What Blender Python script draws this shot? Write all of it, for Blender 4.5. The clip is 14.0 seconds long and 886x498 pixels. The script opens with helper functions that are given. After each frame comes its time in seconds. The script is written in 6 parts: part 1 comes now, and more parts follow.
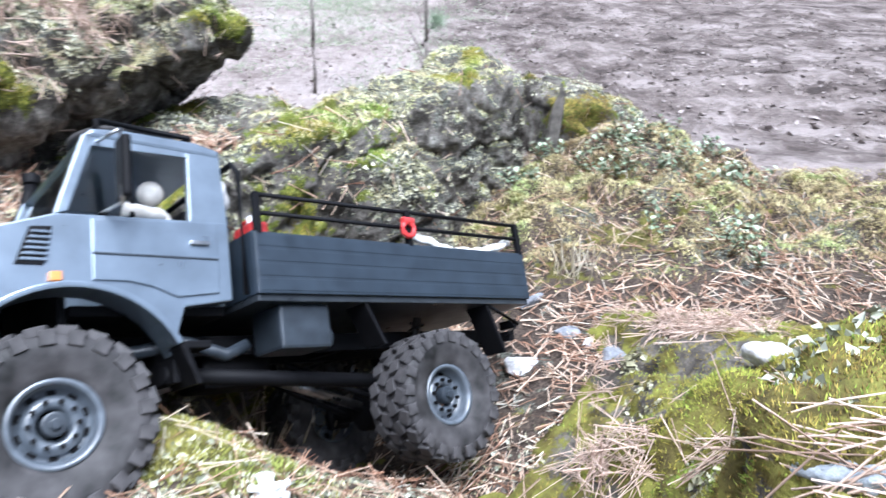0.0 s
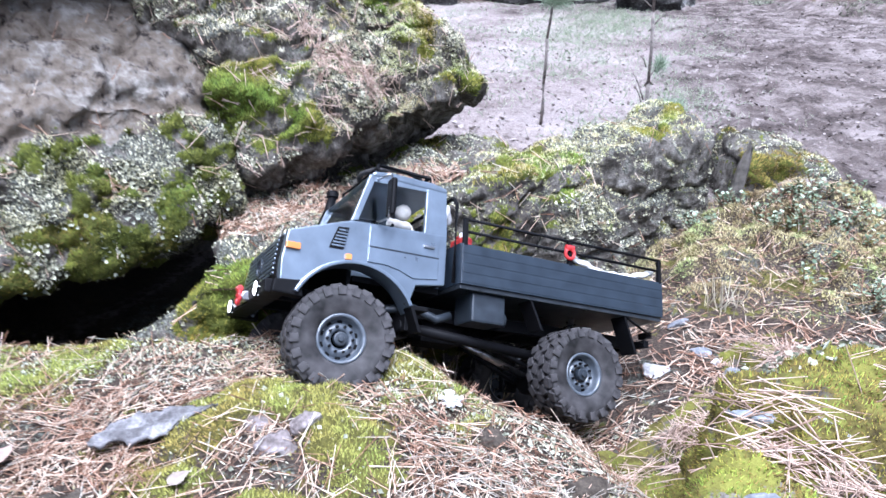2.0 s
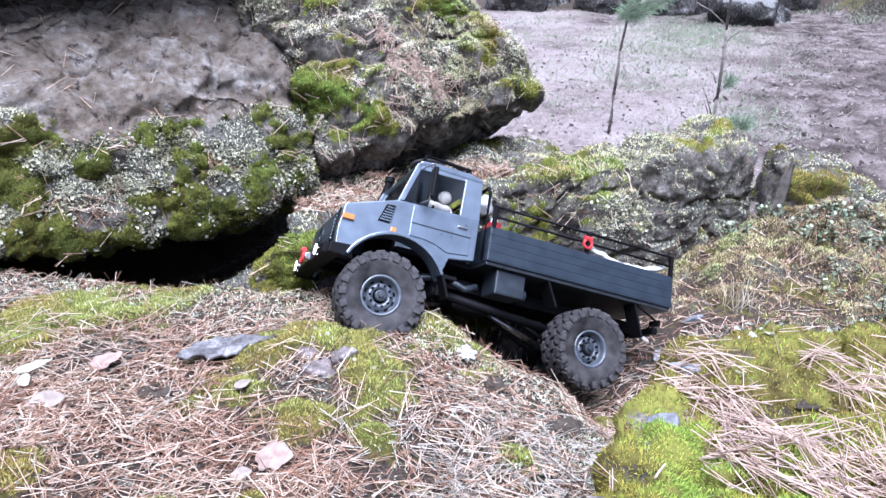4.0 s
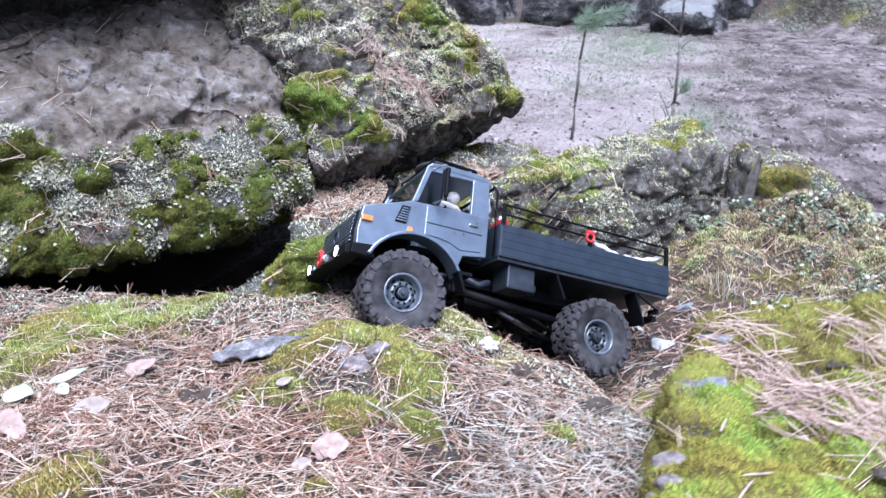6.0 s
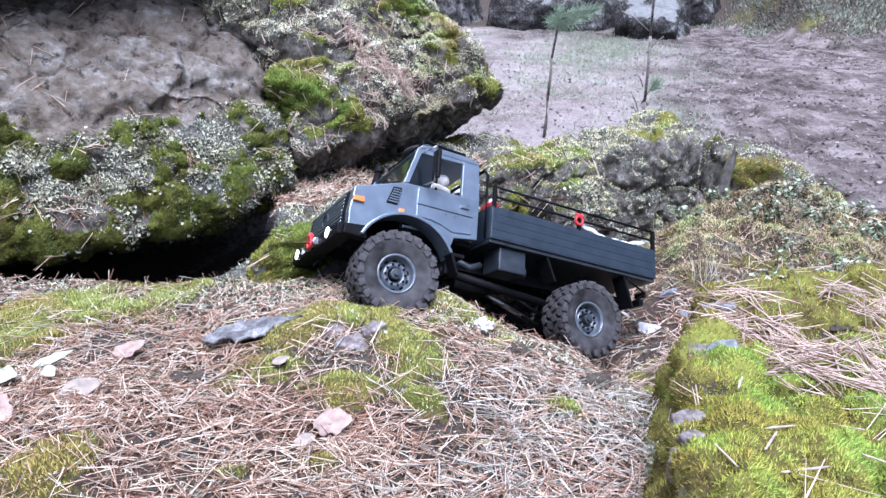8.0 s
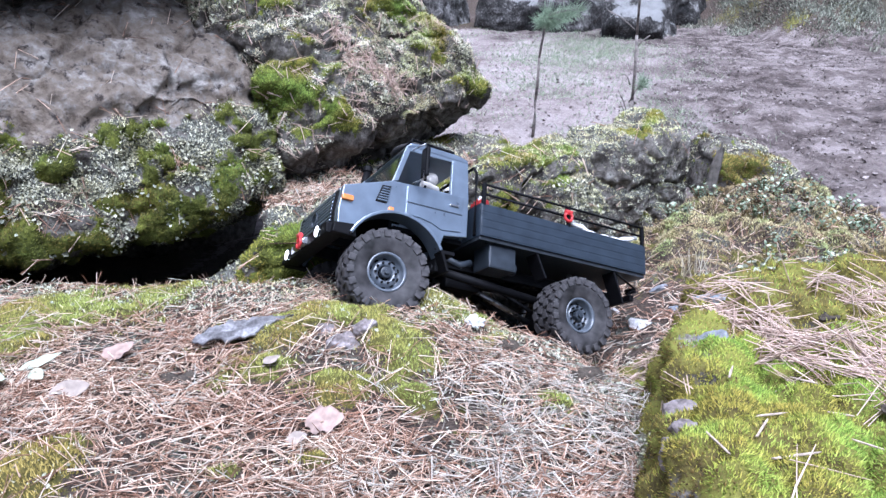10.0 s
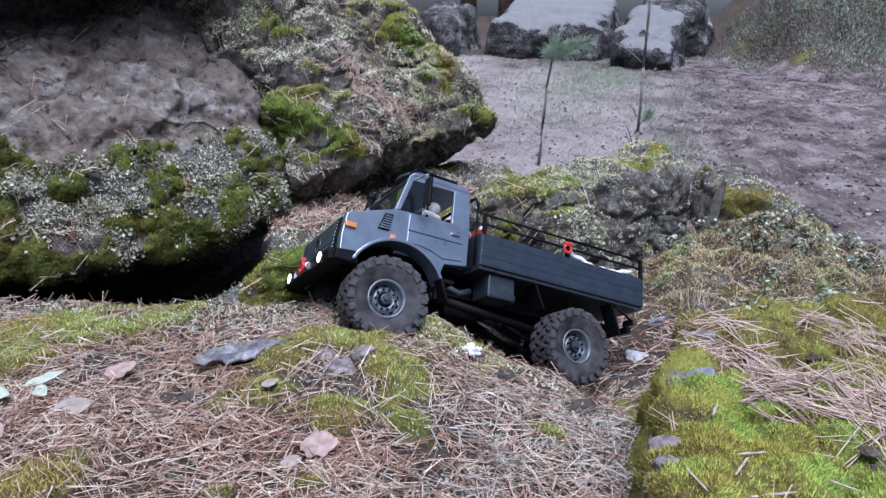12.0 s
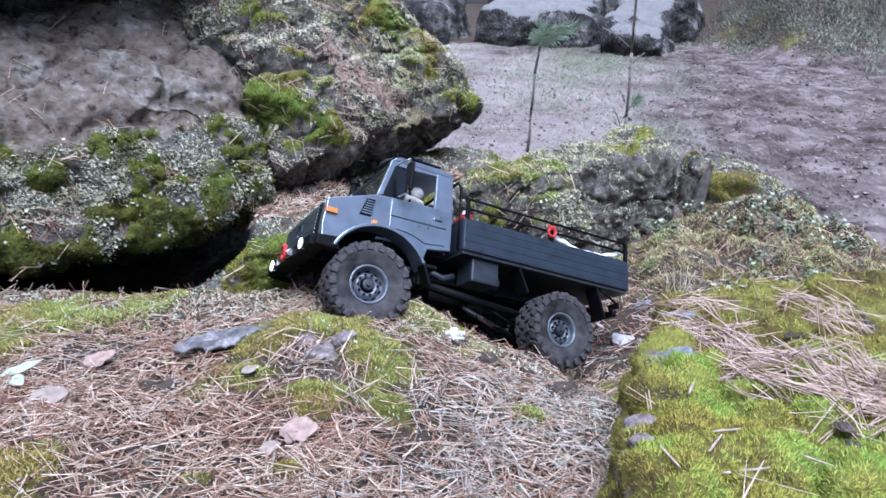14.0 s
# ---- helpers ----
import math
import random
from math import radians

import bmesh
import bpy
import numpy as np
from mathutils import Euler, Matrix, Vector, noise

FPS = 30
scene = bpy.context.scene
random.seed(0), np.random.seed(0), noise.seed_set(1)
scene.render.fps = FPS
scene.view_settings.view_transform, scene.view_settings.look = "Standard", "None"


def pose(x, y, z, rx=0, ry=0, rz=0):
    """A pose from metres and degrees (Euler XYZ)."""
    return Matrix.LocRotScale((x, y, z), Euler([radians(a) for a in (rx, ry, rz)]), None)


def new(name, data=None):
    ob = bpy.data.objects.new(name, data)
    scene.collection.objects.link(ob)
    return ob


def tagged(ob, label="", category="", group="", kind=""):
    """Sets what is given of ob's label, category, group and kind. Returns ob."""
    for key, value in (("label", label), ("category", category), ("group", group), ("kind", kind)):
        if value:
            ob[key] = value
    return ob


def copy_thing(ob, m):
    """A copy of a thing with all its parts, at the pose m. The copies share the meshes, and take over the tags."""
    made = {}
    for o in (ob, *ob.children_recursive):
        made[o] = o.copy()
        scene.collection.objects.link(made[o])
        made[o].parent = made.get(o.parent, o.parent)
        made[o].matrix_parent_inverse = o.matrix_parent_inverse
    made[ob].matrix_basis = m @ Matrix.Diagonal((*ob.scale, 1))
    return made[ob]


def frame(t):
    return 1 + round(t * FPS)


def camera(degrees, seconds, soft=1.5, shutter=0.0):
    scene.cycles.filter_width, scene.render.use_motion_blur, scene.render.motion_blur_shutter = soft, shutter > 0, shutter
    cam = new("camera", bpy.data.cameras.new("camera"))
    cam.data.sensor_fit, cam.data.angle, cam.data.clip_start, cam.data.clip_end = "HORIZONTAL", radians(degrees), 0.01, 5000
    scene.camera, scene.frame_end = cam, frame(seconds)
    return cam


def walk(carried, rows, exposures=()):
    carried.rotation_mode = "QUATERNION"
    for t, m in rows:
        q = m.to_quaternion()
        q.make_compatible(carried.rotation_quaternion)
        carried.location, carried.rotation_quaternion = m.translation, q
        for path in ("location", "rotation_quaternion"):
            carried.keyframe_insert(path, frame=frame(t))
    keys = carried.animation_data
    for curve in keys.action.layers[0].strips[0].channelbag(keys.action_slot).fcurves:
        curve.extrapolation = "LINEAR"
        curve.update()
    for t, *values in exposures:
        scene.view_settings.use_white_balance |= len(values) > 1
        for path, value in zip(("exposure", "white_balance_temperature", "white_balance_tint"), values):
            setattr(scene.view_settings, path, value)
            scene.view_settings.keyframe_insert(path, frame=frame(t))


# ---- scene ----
cam = camera(63.5, 14.0, soft=1.45, shutter=0.5)
METRES, EYE, TILT, LEAN, TURN = 0.9, 1.0, -22.0, 0.0, 0.0
ROWS = [
    (0.0, 0.0, 0.0, 0.0, 0.0, 0.0, -0.0),
    (0.5, 0.0077, -0.0917, -0.0026, 6.23, -0.44, -2.6),
    (1.0, 0.0312, -0.1929, 0.0086, 11.06, 0.27, -3.39),
    (1.5, 0.0719, -0.2804, 0.0005, 14.18, 0.53, -6.0),
    (2.0, 0.1119, -0.3375, -0.0001, 17.45, 0.29, -6.93),
    (2.5, 0.1813, -0.3738, 0.015, 19.08, 2.1, -3.31),
    (3.0, 0.2505, -0.4157, -0.0115, 23.38, -1.45, -9.97),
    (5.5, 0.2427, -0.5582, -0.0301, 23.53, 1.67, -12.0),
    (6.0, 0.1686, -0.5676, -0.0752, 19.7, 1.37, -8.86),
    (6.5, 0.124, -0.5767, -0.1026, 18.5, 4.25, -7.01),
    (7.0, 0.121, -0.5753, -0.1221, 18.68, 2.73, -7.47),
    (7.5, 0.1309, -0.5668, -0.1199, 16.96, 2.7, -7.54),
    (8.0, 0.1269, -0.5684, -0.1237, 16.89, 2.28, -8.35),
    (10.5, 0.1298, -0.5666, -0.1321, 16.07, 2.72, -7.42),
    (11.0, 0.1415, -0.5732, -0.1296, 16.27, 3.06, -7.97),
    (11.5, 0.1467, -0.5784, -0.1235, 16.14, 3.64, -8.73),
    (12.0, 0.1432, -0.5862, -0.1213, 16.54, 4.34, -9.08),
    (12.5, 0.1479, -0.591, -0.1274, 16.18, 4.36, -9.08),
    (13.0, 0.1485, -0.5988, -0.1257, 16.76, 4.57, -9.12),
    (13.5, 0.1544, -0.5917, -0.1216, 17.02, 4.28, -9.2),
    (14.0, 0.1601, -0.5738, -0.1261, 16.06, 3.57, -8.36),
]
EXPOSURES = [(0.0, 1.50, 5500, 10), (1.0, 1.45, 5450, 13), (1.5, 1.38, 5400, 15), (2.5, 1.44, 5250, 17), (3.0, 1.38, 5400, 20), (5.5, 1.14, 5150, 18), (6.5, 1.22, 5250, 19), (7.5, 1.40, 5250, 18), (8.0, 1.12, 5250, 18), (10.3, 1.12, 5250, 17), (11.1, 0.95, 5200, 17), (11.5, 0.48, 5250, 18), (12.0, 0.44, 5250, 19), (12.5, 0.52, 5200, 18), (13.0, 0.80, 5100, 17), (14.0, 0.78, 5150, 18)]
walk(cam, [(t, pose(0, 0, EYE, TILT, LEAN, TURN) @ pose(METRES * x, METRES * y, METRES * z, 90 + pitch, roll, yaw)) for t, x, y, z, yaw, pitch, roll in ROWS], EXPOSURES)

# ---- sky and light: a bright overcast day ----
SUN_ELEVATION, SUN_TURN = 70.0, 215.0
world = bpy.data.worlds.new("overcast_sky")
scene.world = world
world.use_nodes = True
nt = world.node_tree
sky = nt.nodes.new("ShaderNodeTexSky")
sky.sky_type = "NISHITA"
sky.sun_disc = False
sky.sun_elevation = radians(SUN_ELEVATION)
sky.sun_rotation = radians(SUN_TURN)
sky.air_density, sky.dust_density, sky.ozone_density = 1.0, 5.0, 1.0
soft_sky = nt.nodes.new("ShaderNodeHueSaturation")
soft_sky.inputs["Saturation"].default_value = 0.5
nt.links.new(sky.outputs["Color"], soft_sky.inputs["Color"])
nt.links.new(soft_sky.outputs["Color"], nt.nodes["Background"].inputs["Color"])
nt.nodes["Background"].inputs["Strength"].default_value = 0.085

sun_data = bpy.data.lights.new("sun", "SUN")
sun_data.energy, sun_data.angle, sun_data.color = 3.5, radians(40), (1.0, 0.985, 0.97)
sun = new("sun", sun_data)
sun.matrix_world = pose(0, 0, 20, 90 - SUN_ELEVATION, 0, SUN_TURN + 180)
tagged(sun, kind="structure")

# ---- noise, meshes and scattering ----
rng = np.random.default_rng(7)
PERM = np.random.default_rng(11).permutation(512).astype(np.int64)
GRAD = np.random.default_rng(12).normal(size=(512, 3))
GRAD /= np.linalg.norm(GRAD, axis=1)[:, None]


def gnoise(p):
    """Gradient noise at the points p, about -1 to 1."""
    i = np.floor(p).astype(np.int64)
    f = p - i
    w = f * f * f * (f * (f * 6 - 15) + 10)
    total = np.zeros(len(p))
    for dx in (0, 1):
        wx = w[:, 0] if dx else 1 - w[:, 0]
        for dy in (0, 1):
            wy = w[:, 1] if dy else 1 - w[:, 1]
            for dz in (0, 1):
                wz = w[:, 2] if dz else 1 - w[:, 2]
                h = PERM[(PERM[(PERM[(i[:, 0] + dx) % 512] + i[:, 1] + dy) % 512] + i[:, 2] + dz) % 512]
                d = f - np.array((dx, dy, dz))
                total += wx * wy * wz * np.einsum("ij,ij->i", GRAD[h], d)
    return total * 1.5


def fbm(p, size, octaves=4, seed=0, gain=0.5):
    """Layered noise whose largest forms are about size metres across."""
    q = np.asarray(p, float) / size + seed * 17.31
    total, a = np.zeros(len(q)), 1.0
    for _ in range(octaves):
        total += a * gnoise(q)
        q, a = q * 2.03 + 5.7, a * gain
    return total


def ridge(p, size, octaves=3, seed=0):
    q = np.asarray(p, float) / size + seed * 9.77
    total, a = np.zeros(len(q)), 1.0
    for _ in range(octaves):
        total += a * (1 - 2 * np.abs(gnoise(q)))
        q, a = q * 2.1 + 3.3, a * 0.5
    return total


def cells(p, size, seed=0):
    """Distance to the nearest of scattered points, and to the next one, in cell sizes."""
    q = np.asarray(p, float) / size + seed * 7.13
    i = np.floor(q).astype(np.int64)
    near, second = np.full(len(q), 9.0), np.full(len(q), 9.0)
    for dx in (-1, 0, 1):
        for dy in (-1, 0, 1):
            for dz in (-1, 0, 1):
                c = i + np.array((dx, dy, dz))
                h = PERM[(PERM[(PERM[c[:, 0] % 512] + c[:, 1]) % 512] + c[:, 2]) % 512]
                d = np.linalg.norm(c + 0.5 + GRAD[h] * 0.45 - q, axis=1)
                second = np.minimum(second, np.maximum(near, d))
                near = np.minimum(near, d)
    return near, second


def smooth(x, a, b):
    t = np.clip((np.asarray(x, float) - a) / (b - a), 0, 1)
    return t * t * (3 - 2 * t)


def mesh_of(name, verts, faces, sides=4, flat=False):
    """A mesh from arrays; faces all have the same number of sides."""
    me = bpy.data.meshes.new(name)
    faces = np.asarray(faces, np.int32)
    me.vertices.add(len(verts))
    me.vertices.foreach_set("co", np.asarray(verts, np.float32).ravel())
    me.loops.add(faces.size)
    me.loops.foreach_set("vertex_index", faces.ravel())
    me.polygons.add(len(faces))
    me.polygons.foreach_set("loop_start", np.arange(0, faces.size, sides, dtype=np.int32))
    me.polygons.foreach_set("use_smooth", np.full(len(faces), not flat))
    me.update(calc_edges=True)
    return me


def mask(me, name, values):
    me.attributes.new(name, "FLOAT", "POINT").data.foreach_set("value", np.asarray(values, np.float32))


def normals_of(verts, faces):
    a, b, c, d = (verts[faces[:, k]] for k in range(4))
    n = np.cross(c - a, d - b)
    out = np.zeros_like(verts)
    for k in range(4):
        np.add.at(out, faces[:, k], n)
    return out / np.maximum(np.linalg.norm(out, axis=1), 1e-12)[:, None]


def scatter(verts, faces, weight, count, seed):
    """count random spots on a surface of quads, thick where the vertices' weight is high: places, normals and quads."""
    r = np.random.default_rng(seed)
    a, b, c, d = (verts[faces[:, k]] for k in range(4))
    n = np.cross(c - a, d - b)
    area = np.linalg.norm(n, axis=1)
    w = area * weight[faces].mean(axis=1)
    pick = r.choice(len(faces), size=count, p=w / w.sum())
    s, t = r.random((count, 1)), r.random((count, 1))
    place = (a[pick] * (1 - s) + b[pick] * s) * (1 - t) + (d[pick] * (1 - s) + c[pick] * s) * t
    return place, n[pick] / np.maximum(area[pick], 1e-12)[:, None], pick


def sheet(n_u, n_v):
    k = np.arange(n_u * n_v).reshape(n_u, n_v)
    return np.stack([k[:-1, :-1], k[1:, :-1], k[1:, 1:], k[:-1, 1:]], -1).reshape(-1, 4)


def cube_ball(n):
    """Unit directions over a cube's six faces, welded, with their quads."""
    g = np.tan(np.linspace(-math.pi / 4, math.pi / 4, n + 1))
    u, v = np.meshgrid(g, g, indexing="ij")
    one = np.ones_like(u)
    sides = [(one, u, v), (-one, v, u), (v, one, u), (u, -one, v), (u, v, one), (v, u, -one)]
    pts = np.concatenate([np.stack(s, -1).reshape(-1, 3) for s in sides])
    quads = np.concatenate([sheet(n + 1, n + 1) + k * (n + 1) ** 2 for k in range(6)])
    key = np.round(pts * 1e5).astype(np.int64)
    _, first, back = np.unique(key, axis=0, return_index=True, return_inverse=True)
    return pts[first], back.ravel()[quads]


def hull_rock(center, planes, reach, n, soft=14.0):
    """A boulder bounded by planes (normal, point), with rounded edges: vertices and quads. reach: rough half sizes, for an even mesh."""
    way, quads = cube_ball(n)
    way = way * np.asarray(reach)
    way /= np.linalg.norm(way, axis=1)[:, None]
    inv = np.zeros(len(way))
    for normal, point in planes:
        nn = np.asarray(normal, float)
        nn = nn / np.linalg.norm(nn)
        off = np.dot(np.asarray(point) - center, nn)
        inv += np.maximum(way @ nn / max(off, 0.01), 0) ** soft
    return np.asarray(center) + way / inv[:, None] ** (1 / soft), quads


def linked(name, me, *mats):
    for m in mats:
        me.materials.append(m)
    return new(name, me)


def part(name, data, material, parent, label=""):
    """Links a mesh or bmesh as one object under a thing or a part."""
    if isinstance(data, bmesh.types.BMesh):
        me = bpy.data.meshes.new(name)
        data.to_mesh(me)
        data.free()
        data = me
    if material and not data.materials:
        data.materials.append(material)
    ob = new(name, data)
    ob.parent = parent
    return tagged(ob, label=label)

# ---- materials ----
def node_mat(name, rough=0.8):
    m = bpy.data.materials.new(name)
    m.use_nodes = True
    m.node_tree.nodes["Principled BSDF"].inputs["Roughness"].default_value = rough
    return m, m.node_tree, m.node_tree.nodes["Principled BSDF"]


def plain(name, colour, rough=0.5, metal=0.0, grain=0.06, size=60.0, bump=0.0, spec=0.5):
    """A material with a little unevenness in colour, gloss and relief."""
    m, nt, b = node_mat(name, rough)
    b.inputs["Metallic"].default_value = metal
    b.inputs["Specular IOR Level"].default_value = spec
    co = nt.nodes.new("ShaderNodeTexCoord")
    nz = nt.nodes.new("ShaderNodeTexNoise")
    nz.inputs["Scale"].default_value, nz.inputs["Detail"].default_value = size, 6
    nt.links.new(co.outputs["Object"], nz.inputs["Vector"])
    ramp = nt.nodes.new("ShaderNodeValToRGB")
    ramp.color_ramp.elements[0].position, ramp.color_ramp.elements[1].position = 0.3, 0.7
    ramp.color_ramp.elements[0].color = [max(c * (1 - grain * 3), 0) for c in colour] + [1]
    ramp.color_ramp.elements[1].color = [min(c * (1 + grain * 3), 1) for c in colour] + [1]
    nt.links.new(nz.outputs["Fac"], ramp.inputs["Fac"])
    nt.links.new(ramp.outputs["Color"], b.inputs["Base Color"])
    rr = nt.nodes.new("ShaderNodeMapRange")
    rr.inputs["To Min"].default_value, rr.inputs["To Max"].default_value = max(rough - 0.12, 0.02), min(rough + 0.12, 1)
    nt.links.new(nz.outputs["Fac"], rr.inputs["Value"])
    nt.links.new(rr.outputs["Result"], b.inputs["Roughness"])
    if bump:
        bp = nt.nodes.new("ShaderNodeBump")
        bp.inputs["Distance"].default_value, bp.inputs["Strength"].default_value = bump, 0.8
        nt.links.new(nz.outputs["Fac"], bp.inputs["Height"])
        nt.links.new(bp.outputs["Normal"], b.inputs["Normal"])
    return m


def noise_node(nt, co, scale, detail=6.0, rough=0.6, kind="noise"):
    n = nt.nodes.new("ShaderNodeTexNoise" if kind == "noise" else "ShaderNodeTexVoronoi")
    n.inputs["Scale"].default_value = scale
    if kind == "noise":
        n.inputs["Detail"].default_value, n.inputs["Roughness"].default_value = detail, rough
    nt.links.new(co.outputs["Object"], n.inputs["Vector"])
    return n.outputs["Fac"] if kind == "noise" else n.outputs["Distance"]


def ramp_node(nt, fac, stops):
    r = nt.nodes.new("ShaderNodeValToRGB")
    while len(r.color_ramp.elements) < len(stops):
        r.color_ramp.elements.new(0.5)
    for e, (p, c) in zip(r.color_ramp.elements, stops):
        e.position, e.color = p, (*c, 1)
    nt.links.new(fac, r.inputs["Fac"])
    return r.outputs["Color"]


def mix_node(nt, fac, a, b):
    m = nt.nodes.new("ShaderNodeMix")
    m.data_type = "RGBA"
    nt.links.new(fac, m.inputs["Factor"])
    nt.links.new(a, m.inputs["A"])
    nt.links.new(b, m.inputs["B"])
    return m.outputs["Result"]


def math_node(nt, op, a, b):
    m = nt.nodes.new("ShaderNodeMath")
    m.operation = op
    for k, v in enumerate((a, b)):
        if isinstance(v, (int, float)):
            m.inputs[k].default_value = v
        else:
            nt.links.new(v, m.inputs[k])
    return m.outputs[0]


def edge_node(nt, attribute, wobble, lo=0.42, hi=0.58, amount=0.7):
    """A mask from a mesh's attribute, with an edge that a noise makes ragged."""
    at = nt.nodes.new("ShaderNodeAttribute")
    at.attribute_name = attribute
    s = math_node(nt, "MULTIPLY", math_node(nt, "SUBTRACT", wobble, 0.5), amount * 2)
    s = math_node(nt, "ADD", at.outputs["Fac"], s)
    r = nt.nodes.new("ShaderNodeMapRange")
    r.interpolation_type = "SMOOTHSTEP"
    r.inputs["From Min"].default_value, r.inputs["From Max"].default_value = lo, hi
    nt.links.new(s, r.inputs["Value"])
    return r.outputs["Result"]


def ground_mat(name, base_stops, layers=True, bump=0.004, broad=0.0, green=1.0, sky_tops=False, damp=False, under=None):
    """Rock or soil under moss, lichen crusts and needle litter, which follow the attributes moss, lichen and litter."""
    m, nt, b = node_mat(name, 0.9)
    co = nt.nodes.new("ShaderNodeTexCoord")
    big, mid, fine = noise_node(nt, co, 9, 8, 0.65), noise_node(nt, co, 45, 8, 0.65), noise_node(nt, co, 260, 5, 0.6)
    mixed = math_node(nt, "ADD", math_node(nt, "MULTIPLY", big, 0.45), math_node(nt, "MULTIPLY", mid, 0.55))
    if broad:
        wide = noise_node(nt, co, broad, 5, 0.6)
        mixed = math_node(nt, "ADD", math_node(nt, "MULTIPLY", mixed, 0.55), math_node(nt, "MULTIPLY", wide, 0.45))
    colour = ramp_node(nt, mixed, base_stops)
    if damp:
        churn = math_node(nt, "ADD", math_node(nt, "MULTIPLY", noise_node(nt, co, 5.5, 9, 0.72), 0.7), math_node(nt, "MULTIPLY", mixed, 0.3))
        wet = ramp_node(nt, churn, [(0.41, (0.036, 0.027, 0.024)), (0.465, (0.084, 0.066, 0.060)), (0.52, (0.145, 0.120, 0.111)), (0.59, (0.25, 0.215, 0.203))])
        colour = mix_node(nt, edge_node(nt, "damp", mid, 0.3, 0.8, 0.8), colour, wet)
    grain = ramp_node(nt, fine, [(0.3, (0.55, 0.55, 0.55)), (0.7, (1.3, 1.3, 1.3))])
    mul = nt.nodes.new("ShaderNodeMix")
    mul.data_type, mul.blend_type = "RGBA", "MULTIPLY"
    mul.inputs["Factor"].default_value = 0.8
    nt.links.new(colour, mul.inputs["A"])
    nt.links.new(grain, mul.inputs["B"])
    colour = mul.outputs["Result"]
    if layers:
        clean = ramp_node(nt, mixed, [(0.37, (0.068, 0.052, 0.038)), (0.44, (0.142, 0.115, 0.090)), (0.50, (0.182, 0.152, 0.124)), (0.55, (0.215, 0.192, 0.168)), (0.62, (0.35, 0.325, 0.295))])
        pits = ramp_node(nt, noise_node(nt, co, 38, 5, 0.7), [(0.36, (0.2, 0.19, 0.2)), (0.41, (0.7, 0.69, 0.7)), (0.47, (1, 1, 1))])
        dots = nt.nodes.new("ShaderNodeMix")
        dots.data_type, dots.blend_type = "RGBA", "MULTIPLY"
        dots.inputs["Factor"].default_value = 1.0
        nt.links.new(clean, dots.inputs["A"])
        nt.links.new(pits, dots.inputs["B"])
        clean = dots.outputs["Result"]
        colour = mix_node(nt, edge_node(nt, "bare", mid, 0.4, 0.6, 0.5), colour, clean)
        litter = ramp_node(nt, fine, [(0.3, (0.014, 0.010, 0.008)), (0.5, (0.055, 0.041, 0.032)), (0.75, (0.16, 0.12, 0.095))])
        colour = mix_node(nt, edge_node(nt, "litter", mid), colour, litter)
        # Far boulders take another ramp here: skylight painted on their pale upward faces.
        lich = ramp_node(nt, fine, [(0.34, (0.02, 0.02, 0.016)), (0.5, (0.085, 0.085, 0.07)), (0.7, (0.27, 0.28, 0.24))] if not sky_tops else [(0.34, (0.08, 0.08, 0.078)), (0.62, (0.30, 0.30, 0.295))])
        colour = mix_node(nt, edge_node(nt, "lichen", mid, 0.40, 0.60, 1.0 if sky_tops else 1.3), colour, lich)
        moss = ramp_node(nt, mixed, under or [(0.3, (0.02 * green, 0.024 * green, 0.005)), (0.5, (0.07 * green, 0.08 * green, 0.012)), (0.68, (0.18 * green, 0.20 * green, 0.03))])
        colour = mix_node(nt, edge_node(nt, "moss", mid, 0.44, 0.56, 0.9), colour, moss)
    nt.links.new(colour, b.inputs["Base Color"])
    b.inputs["Specular IOR Level"].default_value = 0.25
    h = math_node(nt, "ADD", math_node(nt, "MULTIPLY", mid, 1.0), math_node(nt, "MULTIPLY", fine, 0.35))
    bp = nt.nodes.new("ShaderNodeBump")
    bp.inputs["Distance"].default_value, bp.inputs["Strength"].default_value = bump, 1.0
    nt.links.new(h, bp.inputs["Height"])
    nt.links.new(bp.outputs["Normal"], b.inputs["Normal"])
    return m


GRANITE = [(0.34, (0.018, 0.015, 0.012)), (0.45, (0.072, 0.063, 0.054)), (0.54, (0.185, 0.168, 0.148)), (0.65, (0.40, 0.38, 0.345))]
MAT_ROCK = ground_mat("lichened_granite", GRANITE, bump=0.011)
MAT_MOSSY = ground_mat("mossy_granite", GRANITE, under=[(0.38, (0.030, 0.022, 0.008)), (0.46, (0.085, 0.070, 0.018)), (0.54, (0.145, 0.14, 0.030)), (0.64, (0.22, 0.225, 0.045))])
SOIL = [(0.36, (0.07, 0.054, 0.049)), (0.44, (0.175, 0.143, 0.132)), (0.52, (0.28, 0.24, 0.226)), (0.64, (0.38, 0.336, 0.32))]
MAT_SOIL = ground_mat("forest_soil", SOIL, bump=0.011, broad=1.4, damp=True, under=[(0.36, (0.022, 0.018, 0.008)), (0.5, (0.075, 0.068, 0.018)), (0.64, (0.16, 0.155, 0.035))])

# ---- the ground: shelf in front, gully, mossy slope and trampled clearing ----
CREST_X = (-1.6, -0.9, -0.57, -0.36, -0.2, 0.0, 0.1, 0.2, 0.6)
CREST_Y = (0.20, 0.30, 0.40, 0.47, 0.47, 0.40, 0.28, 0.2, 0.1)


def blob(x, y, cx, cy, rx, ry, turn=0.0):
    c, s = math.cos(radians(turn)), math.sin(radians(turn))
    u, v = (x - cx) * c + (y - cy) * s, -(x - cx) * s + (y - cy) * c
    return np.exp(-((u / rx) ** 2 + (v / ry) ** 2))


